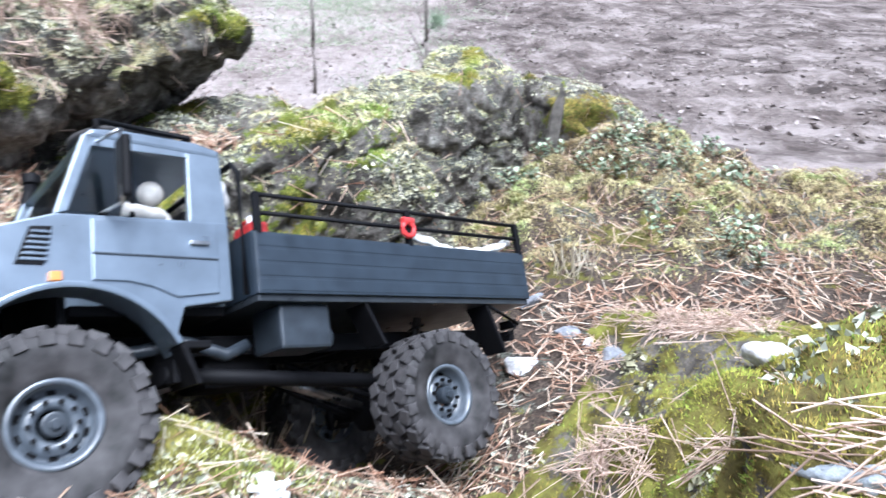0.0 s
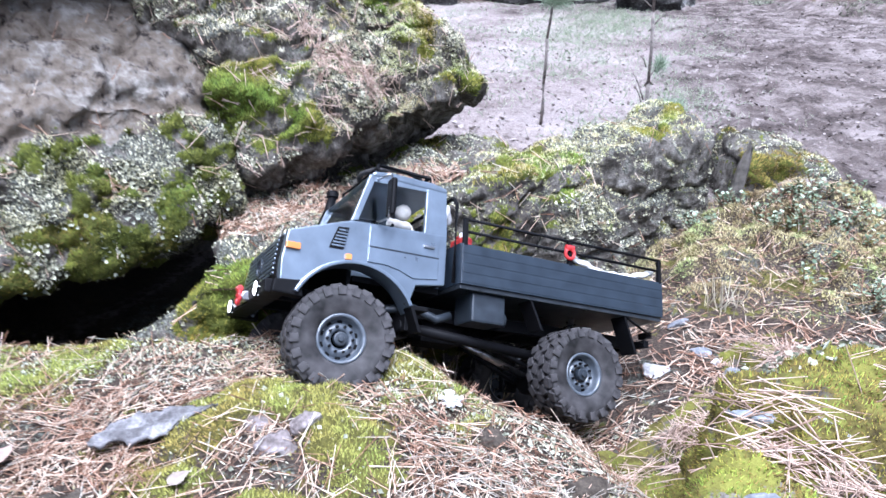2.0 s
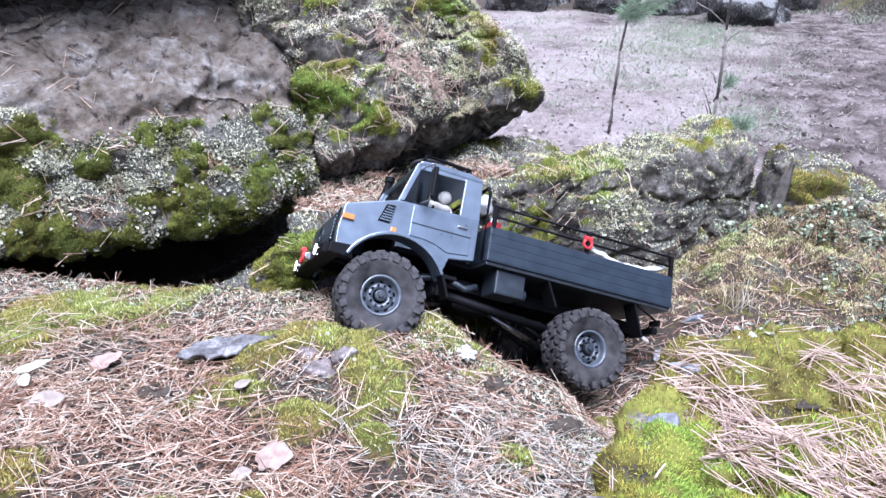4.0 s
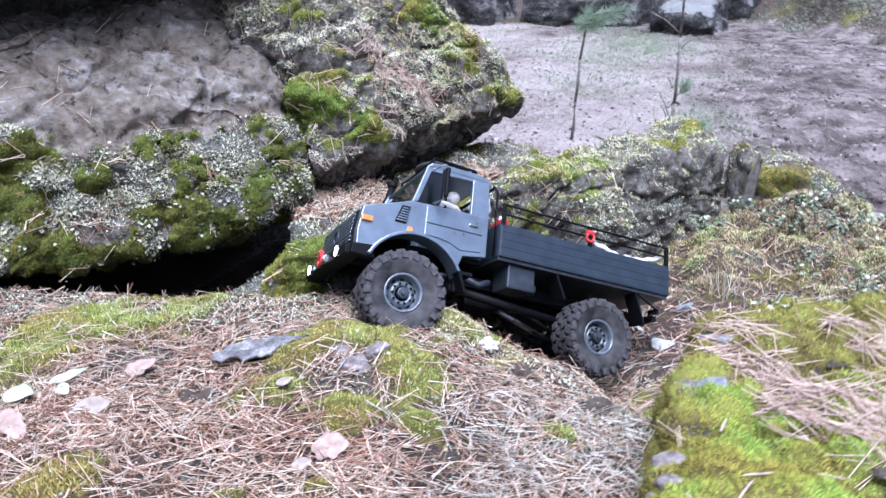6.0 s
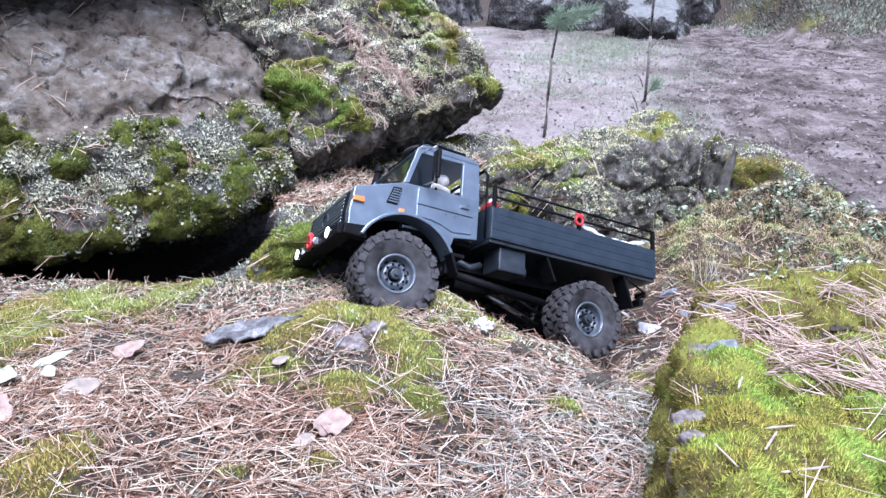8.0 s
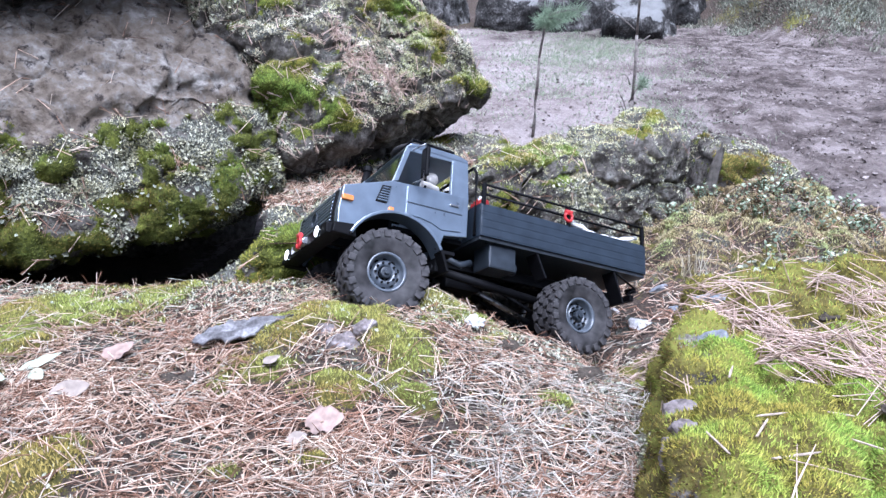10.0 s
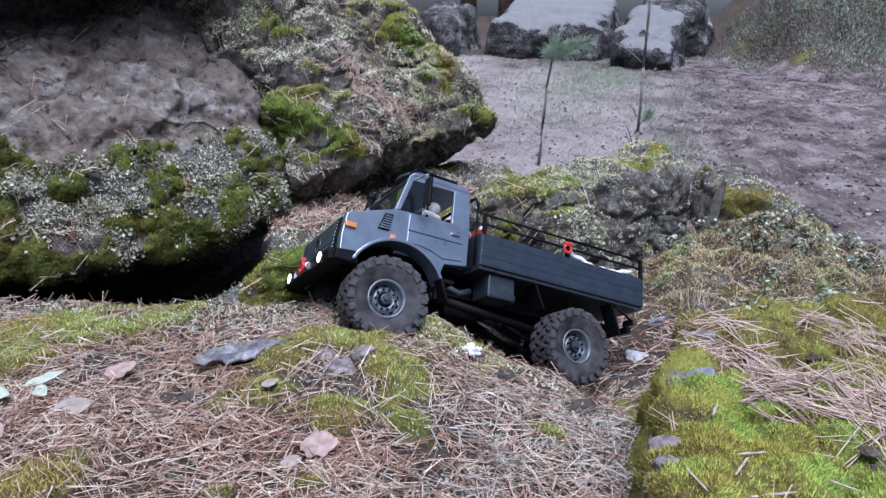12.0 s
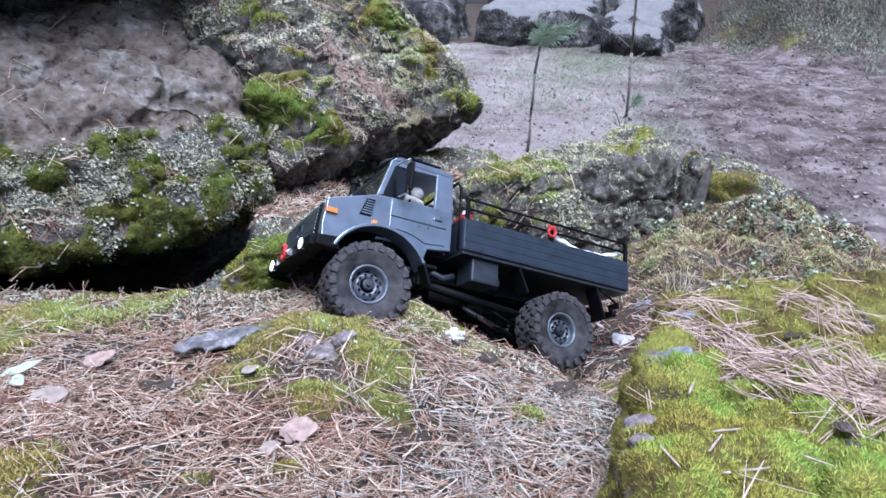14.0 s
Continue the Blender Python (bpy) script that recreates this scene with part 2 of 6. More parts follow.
def land_height(x, y):
    p = np.stack([x, y, np.zeros_like(x)], -1)
    near = np.exp(-((x + 0.1) ** 2 + (y - 0.5) ** 2) / 4)
    shelf = 0.655 - 0.014 * smooth(-x, 0.3, 0.7) * smooth(y, 0.0, 0.3) + 0.02 * blob(x, y, -0.25, 0.27, 0.16, 0.1) - 0.03 * smooth(x, -0.25, 0.05) * smooth(y, 0.2, 0.45)
    gully = 0.43 - 0.10 * smooth(-x, 0.4, 0.6) + 0.09 * smooth(x, -0.15, 0.2) + 0.04 * smooth(y, 0.75, 1.1) * smooth(x, -0.2, 0.3) + 0.10 * smooth(y, 1.05, 1.55) * (0.15 + 0.85 * smooth(x, 0.15, 0.45)) * (1 - 1.2 * smooth(x, 0.35, 0.8))
    width = 0.10 + 0.16 * smooth(x, -0.25, 0.1)
    d = y - np.interp(x, CREST_X, CREST_Y)
    z = shelf + (gully - shelf) * smooth(d, 0, width)
    bank = 8.6 - 1.6 * smooth(x, 0.3, 1.3)
    lumps = 0.20 * fbm(p, 0.6, 4, 27) * smooth(y - bank, 0.3, 1.0) * smooth(x, 0.3, 1.2) * smooth(14 - y, 0, 2)
    clearing = lumps + 0.49 + 0.064 * np.clip(y - 2.3, 0, 9) + 0.95 * smooth(y - bank, 0, 2.4) * smooth(x, 0.0, 1.5) + 0.4 * smooth(y, 10, 14)
    far = np.maximum(smooth(y, 1.55, 2.3), smooth(np.abs(x), 1.3, 2.2))
    far = np.maximum(far, smooth(-y, 0.8, 2))
    z = z + (clearing - z) * far
    z += 0.022 * fbm(p, 0.13, 3, 19) * smooth(y, 0.95, 1.15) * smooth(x, 0.0, 0.15) * (1 - far)
    ruts = far * smooth(np.hypot(x, y), 1.8, 2.6) * smooth(14 - y, 0, 4)
    z += 0.010 * fbm(p, 0.16, 4, 1) * (1 + far) + 0.035 * far * fbm(p, 1.1, 3, 2) + (0.010 + 0.006 * smooth(x, -0.3, 0.5)) * ruts * fbm(p * np.array((0.9, 1.2, 1)), 0.15, 5, 14, 0.78) + 0.5 * smooth(np.hypot(x, y), 12, 40) * fbm(p, 14, 3, 3)
    return z


def spaced(lo, hi, step, low_end, high_end, grow=1.13):
    mid = list(np.arange(lo, hi, step))
    out, s, v = [], step, hi
    while v < high_end:
        out.append(v)
        s *= grow
        v += s
    pre, s, v = [], step, lo
    while v > low_end:
        s *= grow
        v -= s
        pre.append(v)
    return np.array(pre[::-1] + mid + out + [high_end + s])


# x, y, radius and thickness of the moss cushions on the ground
GROUND_MOSS = [(-0.72, 0.24, 0.08, 0.6), (-0.59, 0.32, 0.06, 0.45), (-0.32, 0.28, 0.06, 0.8), (-0.19, 0.28, 0.045, 0.7), (-0.34, 0.15, 0.04, 0.7), (-0.22, 0.16, 0.035, 0.8),
               (-0.42, -0.08, 0.034, 0.6), (-0.125, 0.167, 0.018, 0.6), (0.03, 0.205, 0.016, 0.8), (-0.18, 0.025, 0.018, 0.7), (-0.19, 0.455, 0.05, 0.7), (0.02, 0.50, 0.03, 0.6), (-0.68, 0.10, 0.07, 0.5)]
gx, gy = spaced(-1.05, 0.75, 0.0085, -60, 60), spaced(-0.45, 1.75, 0.0085, -40, 90, 1.055)
GX, GY = np.meshgrid(gx, gy, indexing="ij")
LAND_V = np.stack([GX.ravel(), GY.ravel(), land_height(GX.ravel(), GY.ravel())], -1)
LAND_F = sheet(len(gx), len(gy))
lx, ly = LAND_V[:, 0], LAND_V[:, 1]
local = smooth(1.75 - ly, 0, 0.3) * smooth(1.3 - np.abs(lx), 0, 0.2) * smooth(ly, -1.2, -0.6)
land_moss = 0.15 + 0.42 * fbm(LAND_V, 0.14, 4, 5)
for px, py, r, amount in GROUND_MOSS:
    land_moss += amount * np.exp(-((lx - px) ** 2 + (ly - py) ** 2) / (1.25 * r) ** 2 * (1 + 0.9 * fbm(LAND_V, 0.05, 3, 31)))
land_moss -= 0.9 * np.exp(-(((lx + 0.282) / 0.03) ** 2 + ((ly - 0.238) / 0.02) ** 2))
slope_moss = smooth(ly, 0.95, 1.15) * smooth(lx, -0.05, 0.15)
land_moss = np.clip(land_moss + 0.16 * slope_moss, 0, 1) * local
land_litter = np.clip(0.85 + 0.4 * fbm(LAND_V, 0.18, 3, 6) - 0.45 * slope_moss - 0.8 * land_moss, 0, 1) * local
under_litter = np.maximum(land_litter, 0.9 * local)
wild = np.clip(smooth(np.hypot((lx - 0.3) / 4.6, (ly - 5.2) / 3.7) + 0.18 * fbm(LAND_V, 1.6, 3, 51), 0.85, 1.15) * (1 - local), 0, 1)
land_litter = np.maximum(land_litter, wild * np.clip(0.75 + 0.3 * fbm(LAND_V, 0.8, 3, 52), 0, 1))
land_moss = np.maximum(land_moss, wild * np.clip(0.30 + 0.45 * fbm(LAND_V, 0.6, 4, 53), 0, 1))
on_bank = smooth(ly - 8.6 + 1.6 * smooth(lx, 0.3, 1.3) + 0.3 * fbm(LAND_V, 0.5, 3, 29), 0.3, 0.8) * smooth(lx, 0.2, 0.8)
land_litter = np.maximum(land_litter, 0.95 * on_bank)
land_moss = np.maximum(land_moss, on_bank * np.clip(0.38 + 0.5 * fbm(LAND_V, 0.3, 4, 56), 0, 0.8))
land_lichen = np.clip(0.28 + 0.4 * fbm(LAND_V, 0.12, 3, 8) + 0.2 * slope_moss - 0.4 * land_moss, 0, 1) * local
LAND_V[:, 2] += local * smooth(land_moss, 0.35, 0.8) * 0.010 * (1 + 0.7 * fbm(LAND_V, 0.03, 2, 32))
LAND_V[:, 2] += local * slope_moss * 0.036 * np.clip(fbm(LAND_V, 0.07, 3, 33), -0.5, 1)
me = mesh_of("ground", LAND_V, LAND_F)
churned = smooth(ly, 1.45, 1.9) * np.clip(0.05 + 0.85 * smooth(lx + 0.02 * ly, -0.25, 0.55) + 0.45 * fbm(LAND_V, 0.9, 4, 47), 0, 1)
churned = np.maximum(churned, 0.95 * np.exp(-((ly - 8.6 + 1.6 * smooth(lx, 0.3, 1.3)) / 0.7) ** 2) * smooth(lx, -0.2, 0.3))
churned = np.maximum(churned, 0.9 * smooth(ly + 0.4 * fbm(LAND_V, 0.8, 3, 54), 6.5, 7.3) * smooth(9.5 - ly, 0, 1) * smooth(2.5 + lx, 0, 1))
mask(me, "moss", land_moss), mask(me, "litter", np.maximum(under_litter, land_litter)), mask(me, "lichen", land_lichen), mask(me, "damp", churned)
ground = tagged(linked("ground", me, MAT_SOIL), "forest floor of soil, moss and fallen pine needles with a trampled clearing", "ground", kind="structure")


# ---- the boulders ----
def rock_relief(v, f, seed, big=0.03, rough=0.012, fine=0.004):
    n = normals_of(v, f)
    d = big * fbm(v, 0.35, 3, seed) + rough * ridge(v, 0.13, 4, seed) + fine * fbm(v, 0.03, 3, seed + 1)
    near, second = cells(v + 0.03 * np.stack([fbm(v, 0.1, 2, seed + k) for k in (7, 8, 9)], -1), 0.14, seed)
    d += rough * 1.3 * (smooth(second - near, 0, 0.16) - 0.7)
    return v + n * (d - d.mean())[:, None]


def boulder(name, label, center, planes, reach, n, seed, relief=(0.03, 0.012, 0.004), moss=0.3, lichen=0.45, litter=0.0, patches=(), soft=14.0, steep=-0.1, hang=-0.4, mat=None, band=None, lit=0.8):
    v, f = hull_rock(np.array(center), planes, reach, n, soft)
    v = rock_relief(v, f, seed, *relief)
    if band:
        # chipped ledges where sheets of stone have come away
        n0 = normals_of(v, f)
        level = 1.5 * fbm(v * np.array((1.0, 1.0, 2.1)), 0.5, 4, seed + 41, 0.42)
        chips = np.floor(level) + smooth(level - np.floor(level), 0.88, 1.0)
        v = v + n0 * (0.012 * chips * smooth(v[:, 2], band - 0.06, band + 0.02))[:, None]
    nrm = normals_of(v, f)
    up = smooth(nrm[:, 2], steep, steep + 0.8)
    m = np.clip(moss + 0.38 * fbm(v, 0.2, 3, seed + 3) + 0.34 * fbm(v, 0.07, 4, seed + 23, 0.6), 0, 1) * up
    li = np.clip(lichen + 0.45 * fbm(v, 0.16, 3, seed + 4), 0, 1) * smooth(nrm[:, 2], hang, hang + 0.7)
    lt = np.clip(litter + 0.4 * fbm(v, 0.15, 3, seed + 5), 0, 1) * smooth(nrm[:, 2], 0.6, 0.9)
    bare = np.zeros(len(v))
    if band:
        low = smooth(band - v[:, 2] + 0.05 * fbm(v, 0.11, 4, seed + 9, 0.6), -0.012, 0.018)
        grown = smooth(0.55 * fbm(v, 0.16, 3, seed + 10) + 0.8 * fbm(v, 0.06, 4, seed + 14, 0.6), 0.06, 0.30)
        m = low * np.maximum(0.5 * m, grown) * smooth(v[:, 2], 0.3, 0.4)
        li = low * (1 - grown) * np.clip(0.72 + 0.5 * fbm(v, 0.08, 4, seed + 15), 0, 1)
        lt = np.maximum(lt, 0.28 * low)
        bare = 1 - low
    wander = 0.045 * np.stack([fbm(v, 0.09, 4, seed + k, 0.65) for k in (11, 12, 13)], -1)
    for kind, x, y, z, r, amount in patches:
        w = amount * np.exp(-(((v + wander - np.array((x, y, z))) ** 2).sum(1)) / (1.1 * r) ** 2)
        if kind == "moss":
            m, li, lt = np.clip(m + w, 0, 1), np.clip(li - w, 0, 1), np.clip(lt - w, 0, 1)
        elif kind == "litter":
            lt, m = np.clip(lt + w, 0, 1), np.clip(m - w, 0, 1)
        elif kind == "needles":
            lt = np.clip(lt + w, 0, 1)
        elif kind == "lichen":
            li = np.clip(li + w, 0, 1)
        else:
            m, li, lt = np.clip(m - w, 0, 1), np.clip(li - w, 0, 1), np.clip(lt - w, 0, 1)
            bare = np.clip(bare + w, 0, 1)
    v = v + nrm * (0.009 * smooth(m, 0.35, 0.9) * (1 + 1.1 * fbm(v, 0.03, 3, seed + 6)) + 0.006 * smooth(li - m, 0.3, 0.7) * (0.4 + fbm(v, 0.022, 2, seed + 16)))[:, None]
    me = mesh_of(name, v, f)
    mask(me, "moss", m), mask(me, "litter", lit * lt), mask(me, "lichen", li), mask(me, "bare", bare)
    ob = tagged(linked(name, me, mat or MAT_ROCK), label, "boulder")
    return dict(ob=ob, v=v, f=f, moss=m, lichen=li, litter=lt)


def along(u, n, z):
    """A direction from its shares along the big boulders' run, out of their face, and up."""
    return (0.57 * u + 0.82 * n, 0.82 * u - 0.57 * n, z)


def spot(u, n, z):
    """A place from its distance along that run, out of the face, and its height."""
    return (0.57 * u + 0.82 * n, 0.82 * u - 0.57 * n, z)


# kind, place, radius and amount of each patch of growth on the boulders
PATCHES_A = [("moss", -0.92, 0.36, 0.66, 0.05, 0.9), ("moss", -0.84, 0.47, 0.67, 0.05, 0.9), ("moss", -0.78, 0.60, 0.735, 0.03, 0.9), ("moss", -0.72, 0.73, 0.78, 0.035, 0.8),
             ("moss", -0.72, 0.68, 0.725, 0.03, 0.8), ("moss", -0.905, 0.48, 0.795, 0.03, 0.7), ("needles", -0.915, 0.522, 0.84, 0.03, 0.8), ("needles", -0.90, 0.425, 0.713, 0.035, 0.9), ("needles", -0.947, 0.386, 0.722, 0.03, 0.9), ("needles", -0.797, 0.66, 0.797, 0.02, 0.5)]
PATCHES_N = [("moss", -0.652, 0.89, 0.912, 0.065, 1.0), ("moss", -0.70, 0.83, 0.90, 0.04, 0.9), ("moss", -0.56, 0.95, 0.834, 0.03, 0.8), ("moss", -0.45, 1.20, 0.93, 0.02, 0.7), ("moss", -0.55, 1.197, 1.088, 0.045, 0.7),
             ("moss", -0.478, 1.257, 1.001, 0.05, 0.8), ("moss", -0.371, 1.32, 0.91, 0.035, 0.9), ("litter", -0.575, 1.02, 0.955, 0.03, 0.8), ("needles", -0.53, 1.08, 0.93, 0.045, 0.8), ("needles", -0.62, 1.04, 1.02, 0.04, 0.7), ("needles", -0.506, 1.135, 0.902, 0.035, 0.7), ("litter", -0.55, 1.0, 0.88, 0.025, 0.7), ("needles", -0.66, 1.00, 1.03, 0.03, 0.5)]
PATCHES_B = [("lichen", -0.50, 0.60, 0.70, 0.09, 0.8), ("moss", -0.48, 0.56, 0.68, 0.05, 0.8), ("litter", -0.63, 0.78, 0.72, 0.09, 1.2), ("litter", -0.52, 0.95, 0.71, 0.10, 1.2), ("litter", -0.40, 1.02, 0.74, 0.09, 1.2), ("moss", -0.355, 0.67, 0.665, 0.045, 0.9), ("moss", -0.325, 0.81, 0.745, 0.03, 0.8),
             ("moss", -0.49, 0.51, 0.655, 0.05, 0.7), ("moss", -0.42, 0.585, 0.63, 0.055, 0.8), ("moss", -0.18, 0.905, 0.665, 0.04, 0.9), ("moss", -0.15, 1.06, 0.75, 0.03, 0.6), ("moss", -0.46, 0.52, 0.60, 0.05, 0.6)]
PATCHES_D = [("needles", 0.18, 0.235, 0.78, 0.03, 0.8), ("needles", 0.22, 0.197, 0.79, 0.035, 0.9), ("needles", 0.267, 0.14, 0.80, 0.04, 1.0), ("needles", 0.33, 0.105, 0.80, 0.05, 1.0), ("needles", 0.31, 0.17, 0.80, 0.03, 0.6), ("needles", 0.33, 0.28, 0.80, 0.045, 0.8), ("moss", 0.20, -0.03, 0.80, 0.06, 0.6)]
ROCK_A = boulder("boulder", "large grey granite boulder with lichen and moss over a dark hollow",
                 spot(-0.05, -1.55, 0.84),
                 [(along(0, 1, 0.5), spot(0, -0.985, 0.70)), (along(0, 1, 1.25), spot(0.1, -1.25, 1.03)), (along(0.60, 1, -1.5), spot(0.0, -0.97, 0.630)),
                  (along(1, 0, 0.1), spot(0.27, -1.2, 0.9)), (along(-1, 0, 0), spot(-0.62, -1.2, 0.9)), (along(-0.18, 0, 1), spot(0.0, -1.4, 1.095)),
                  (along(0, -1, 0), spot(0, -2.0, 0.8)), (along(0, 0.3, -1), spot(0, -1.5, 0.50))],
                 (0.6, 0.6, 0.35), 138, 3, soft=34, relief=(0.03, 0.010, 0.006), moss=0.30, lichen=0.58, steep=-0.8, hang=-1.1, patches=PATCHES_A, band=0.872)
ROCK_N = boulder("boulder", "jutting granite boulder with thick moss, lichen and fallen needles",
                 spot(0.55, -1.40, 0.92),
                 [(along(0, 1, 0.55), spot(0.5, -1.045, 0.87)), (along(0.3, 1, -1.2), spot(0.6, -1.0, 0.845)), (along(1, 0.1, 0.95), spot(0.87, -1.1, 0.96)),
                  (along(1, 0.2, -1.1), spot(0.945, -1.05, 0.84)), (along(-1, 0.25, 0), spot(0.27, -1.15, 0.95)), (along(0, 0, 1), spot(0.5, -1.3, 1.27)),
                  (along(0, -1, 0), spot(0.5, -1.85, 0.9)), (along(0, 0, -1), spot(0.5, -1.3, 0.58))],
                 (0.35, 0.4, 0.35), 96, 8, soft=34, relief=(0.028, 0.014, 0.006), moss=0.33, lichen=0.70, hang=-0.15, patches=PATCHES_N)
ROCK_T = boulder("boulder", "dark overhanging granite slab roofing a shadowy recess",
                 spot(-0.3, -1.75, 1.42),
                 [(along(0, 1, 0.2), spot(0, -1.15, 1.4)), (along(-0.10, 0.1, -1), spot(0, -1.2, 1.30)), (along(1, 0, 0.3), spot(0.30, -1.4, 1.4)), (along(-1, 0, 0.2), spot(-1.1, -1.5, 1.4)),
                  (along(0, 0, 1), spot(0, -1.5, 1.6)), (along(0, -1, 0.2), spot(0, -2.5, 1.4))],
                 (0.7, 0.8, 0.2), 40, 61, soft=30, relief=(0.03, 0.015, 0.004))
# Unseen rock, added at the back so that the recess stays black.
ROCK_W = boulder("boulder", "unseen granite boulder added behind the hollow to keep light out",
                 spot(-0.35, -2.25, 0.9),
                 [(along(0, 1, 0.05), spot(0, -1.85, 0.9)), (along(1, 0, 0), spot(0.6, -2, 0.9)), (along(-1, 0, 0), spot(-1.2, -2, 0.9)), (along(0, -1, 0), spot(0, -2.7, 0.9)),
                  (along(0, 0, 1), spot(0, -2, 1.45)), (along(0, 0, -1), spot(0, -2, 0.3))],
                 (0.8, 0.8, 0.6), 24, 66, soft=30, relief=(0.04, 0.02, 0.004))
# Also added out of view: blocks light from the recess's open side.
ROCK_L = boulder("boulder", "unseen granite boulder added beside the big one to keep light out of the hollow",
                 spot(-0.85, -1.35, 0.9),
                 [(along(0, 1, 0.3), spot(-0.8, -1.0, 0.8)), (along(1, 0, 0.1), spot(-0.55, -1.2, 0.8)), (along(-1, 0, 0.1), spot(-1.3, -1.5, 0.8)), (along(0, -1, 0), spot(0, -2.2, 0.9)),
                  (along(0, 0.2, 1), spot(-0.8, -1.3, 1.35)), (along(0, 0, -1), spot(0, -2, 0.3))],
                 (0.5, 0.6, 0.5), 36, 69, soft=24, relief=(0.04, 0.015, 0.004))
ROCK_B = boulder("rock_ledge", "long low granite ledge with lichen, moss and needles on top", (-0.40, 0.95, 0.60),
                 [((0.8, -0.6, 0.28), (-0.33, 0.70, 0.62)), (along(-0.10, -0.13, 1), (-0.32, 0.84, 0.745)), ((-0.9, -0.35, 0.1), (-0.60, 0.60, 0.6)),
                  ((0.6, 0.8, 0.3), (-0.06, 1.15, 0.68)), ((-0.7, 0.7, 0.2), (-0.85, 1.15, 0.6)), ((0, 0, -1), (-0.3, 0.9, 0.3))],
                 (0.35, 0.5, 0.25), 100, 21, relief=(0.028, 0.017, 0.006), moss=0.43, lichen=0.48, litter=0.1, soft=26, patches=PATCHES_B)
ROCK_P = boulder("boulder", "weathered granite boulder crusted with pale lichen behind the ledge", (0.02, 1.50, 0.56),
                 [((0.8, -0.6, 0.12), (-0.02, 1.29, 0.66)), ((0.0, -0.1, 1), (0.0, 1.32, 0.762)), ((-0.75, 0.3, 0.6), (-0.22, 1.35, 0.7)),
                  ((0.85, 0.5, 0.12), (0.195, 1.50, 0.7)), ((-0.4, 0.9, 0.3), (-0.1, 1.75, 0.6)), ((0, 0, -1), (0, 1.4, 0.3))],
                 (0.25, 0.25, 0.25), 80, 33, relief=(0.014, 0.014, 0.006), moss=0.16, lichen=0.62, hang=-0.02, soft=30, patches=[("moss", -0.17, 1.15, 0.76, 0.05, 0.8), ("moss", -0.10, 1.10, 0.72, 0.04, 0.7), ("moss", 0.19, 1.49, 0.745, 0.03, 0.6)])
ROCK_C = boulder("boulder", "low granite rock with moss on its crest at the clearing's rim", (0.42, 1.72, 0.5),
                 [((0.6, -0.8, 0.2), (0.34, 1.60, 0.62)), ((0.1, -0.1, 1), (0.32, 1.64, 0.69)), ((-0.9, -0.2, 0.1), (0.235, 1.62, 0.6)),
                  ((0.7, 0.3, 0.75), (0.52, 1.70, 0.62)), ((0, 1, 0.2), (0.3, 1.9, 0.5)), ((0, 0, -1), (0.4, 1.7, 0.3))],
                 (0.2, 0.2, 0.2), 48, 41, relief=(0.015, 0.01, 0.003), moss=0.3, lichen=0.5, soft=24, patches=[("moss", 0.33, 1.60, 0.68, 0.09, 0.7)])
ROCK_D = boulder("boulder", "moss-covered granite block with pine needles on its flat top", (0.52, 0.02, 0.5),
                 [((-1, 0.03, 0.16), (0.152, 0.10, 0.785)), ((-0.03, 0.0, 1), (0.22, 0.15, 0.786)), ((-0.55, 0.83, 0.12), (0.195, 0.340, 0.775)),
                  ((0, -1, 0.3), (0.4, -0.33, 0.7)), ((1, 0, 0.2), (1.0, 0.1, 0.6)), ((0, 0, -1), (0.5, 0.1, 0.25))],
                 (0.4, 0.4, 0.3), 100, 52, relief=(0.008, 0.012, 0.006), moss=0.80, lichen=0.08, litter=0.1, soft=60, steep=-0.7, mat=MAT_MOSSY, lit=0.3, patches=PATCHES_D)
ROCK_E = boulder("boulder", "low mossy rock strewn with pine needles behind the block", (0.60, 0.62, 0.5),
                 [((0.04, 0.45, 1), (0.30, 0.54, 0.682)), ((-0.55, 0.25, 0.80), (0.215, 0.49, 0.628)), ((0, -1, 0.8), (0.3, 0.40, 0.665)), ((0.1, 1, 0.3), (0.5, 0.90, 0.5)),
                  ((1, 0, 0.2), (1.05, 0.6, 0.5)), ((0, 0, -1), (0.5, 0.6, 0.3))],
                 (0.4, 0.3, 0.2), 64, 57, relief=(0.016, 0.010, 0.006), moss=0.62, lichen=0.2, litter=0.45, soft=22, steep=-0.5, mat=MAT_MOSSY, lit=1.0, patches=[("moss", 0.31, 0.52, 0.68, 0.035, 0.9), ("moss", 0.36, 0.60, 0.66, 0.03, 0.7), ("moss", 0.25, 0.53, 0.65, 0.03, 0.7)])

# ---- the model truck ----
# Truck's dark paint, base lightened to stand for the sky mirrored in the cab.
MAT_PAINT_SKYLIT = plain("truck_paint_skylit", (0.165, 0.205, 0.255), 0.32, 0.55, 0.05, 40, 0.0002, 1.0)
MAT_PAINT_SKYLIT.node_tree.nodes["Principled BSDF"].inputs["Coat Weight"].default_value = 1.0
MAT_PAINT_SKYLIT.node_tree.nodes["Principled BSDF"].inputs["Coat Roughness"].default_value = 0.25
MAT_PLASTIC = plain("black_plastic", (0.004, 0.004, 0.005), 0.6, 0, 0.1, 80, 0.0, 0.12)
# Same paint on the bed boards, darkened for the dark horizon they mirror.
MAT_PAINT_SHADED = plain("truck_paint_shaded", (0.017, 0.025, 0.036), 0.38, 0.0, 0.08, 50, 0.0003)
MAT_RUBBER = plain("dusty_rubber", (0.030, 0.028, 0.029), 0.7, 0, 0.3, 55, 0.0006, 0.4)
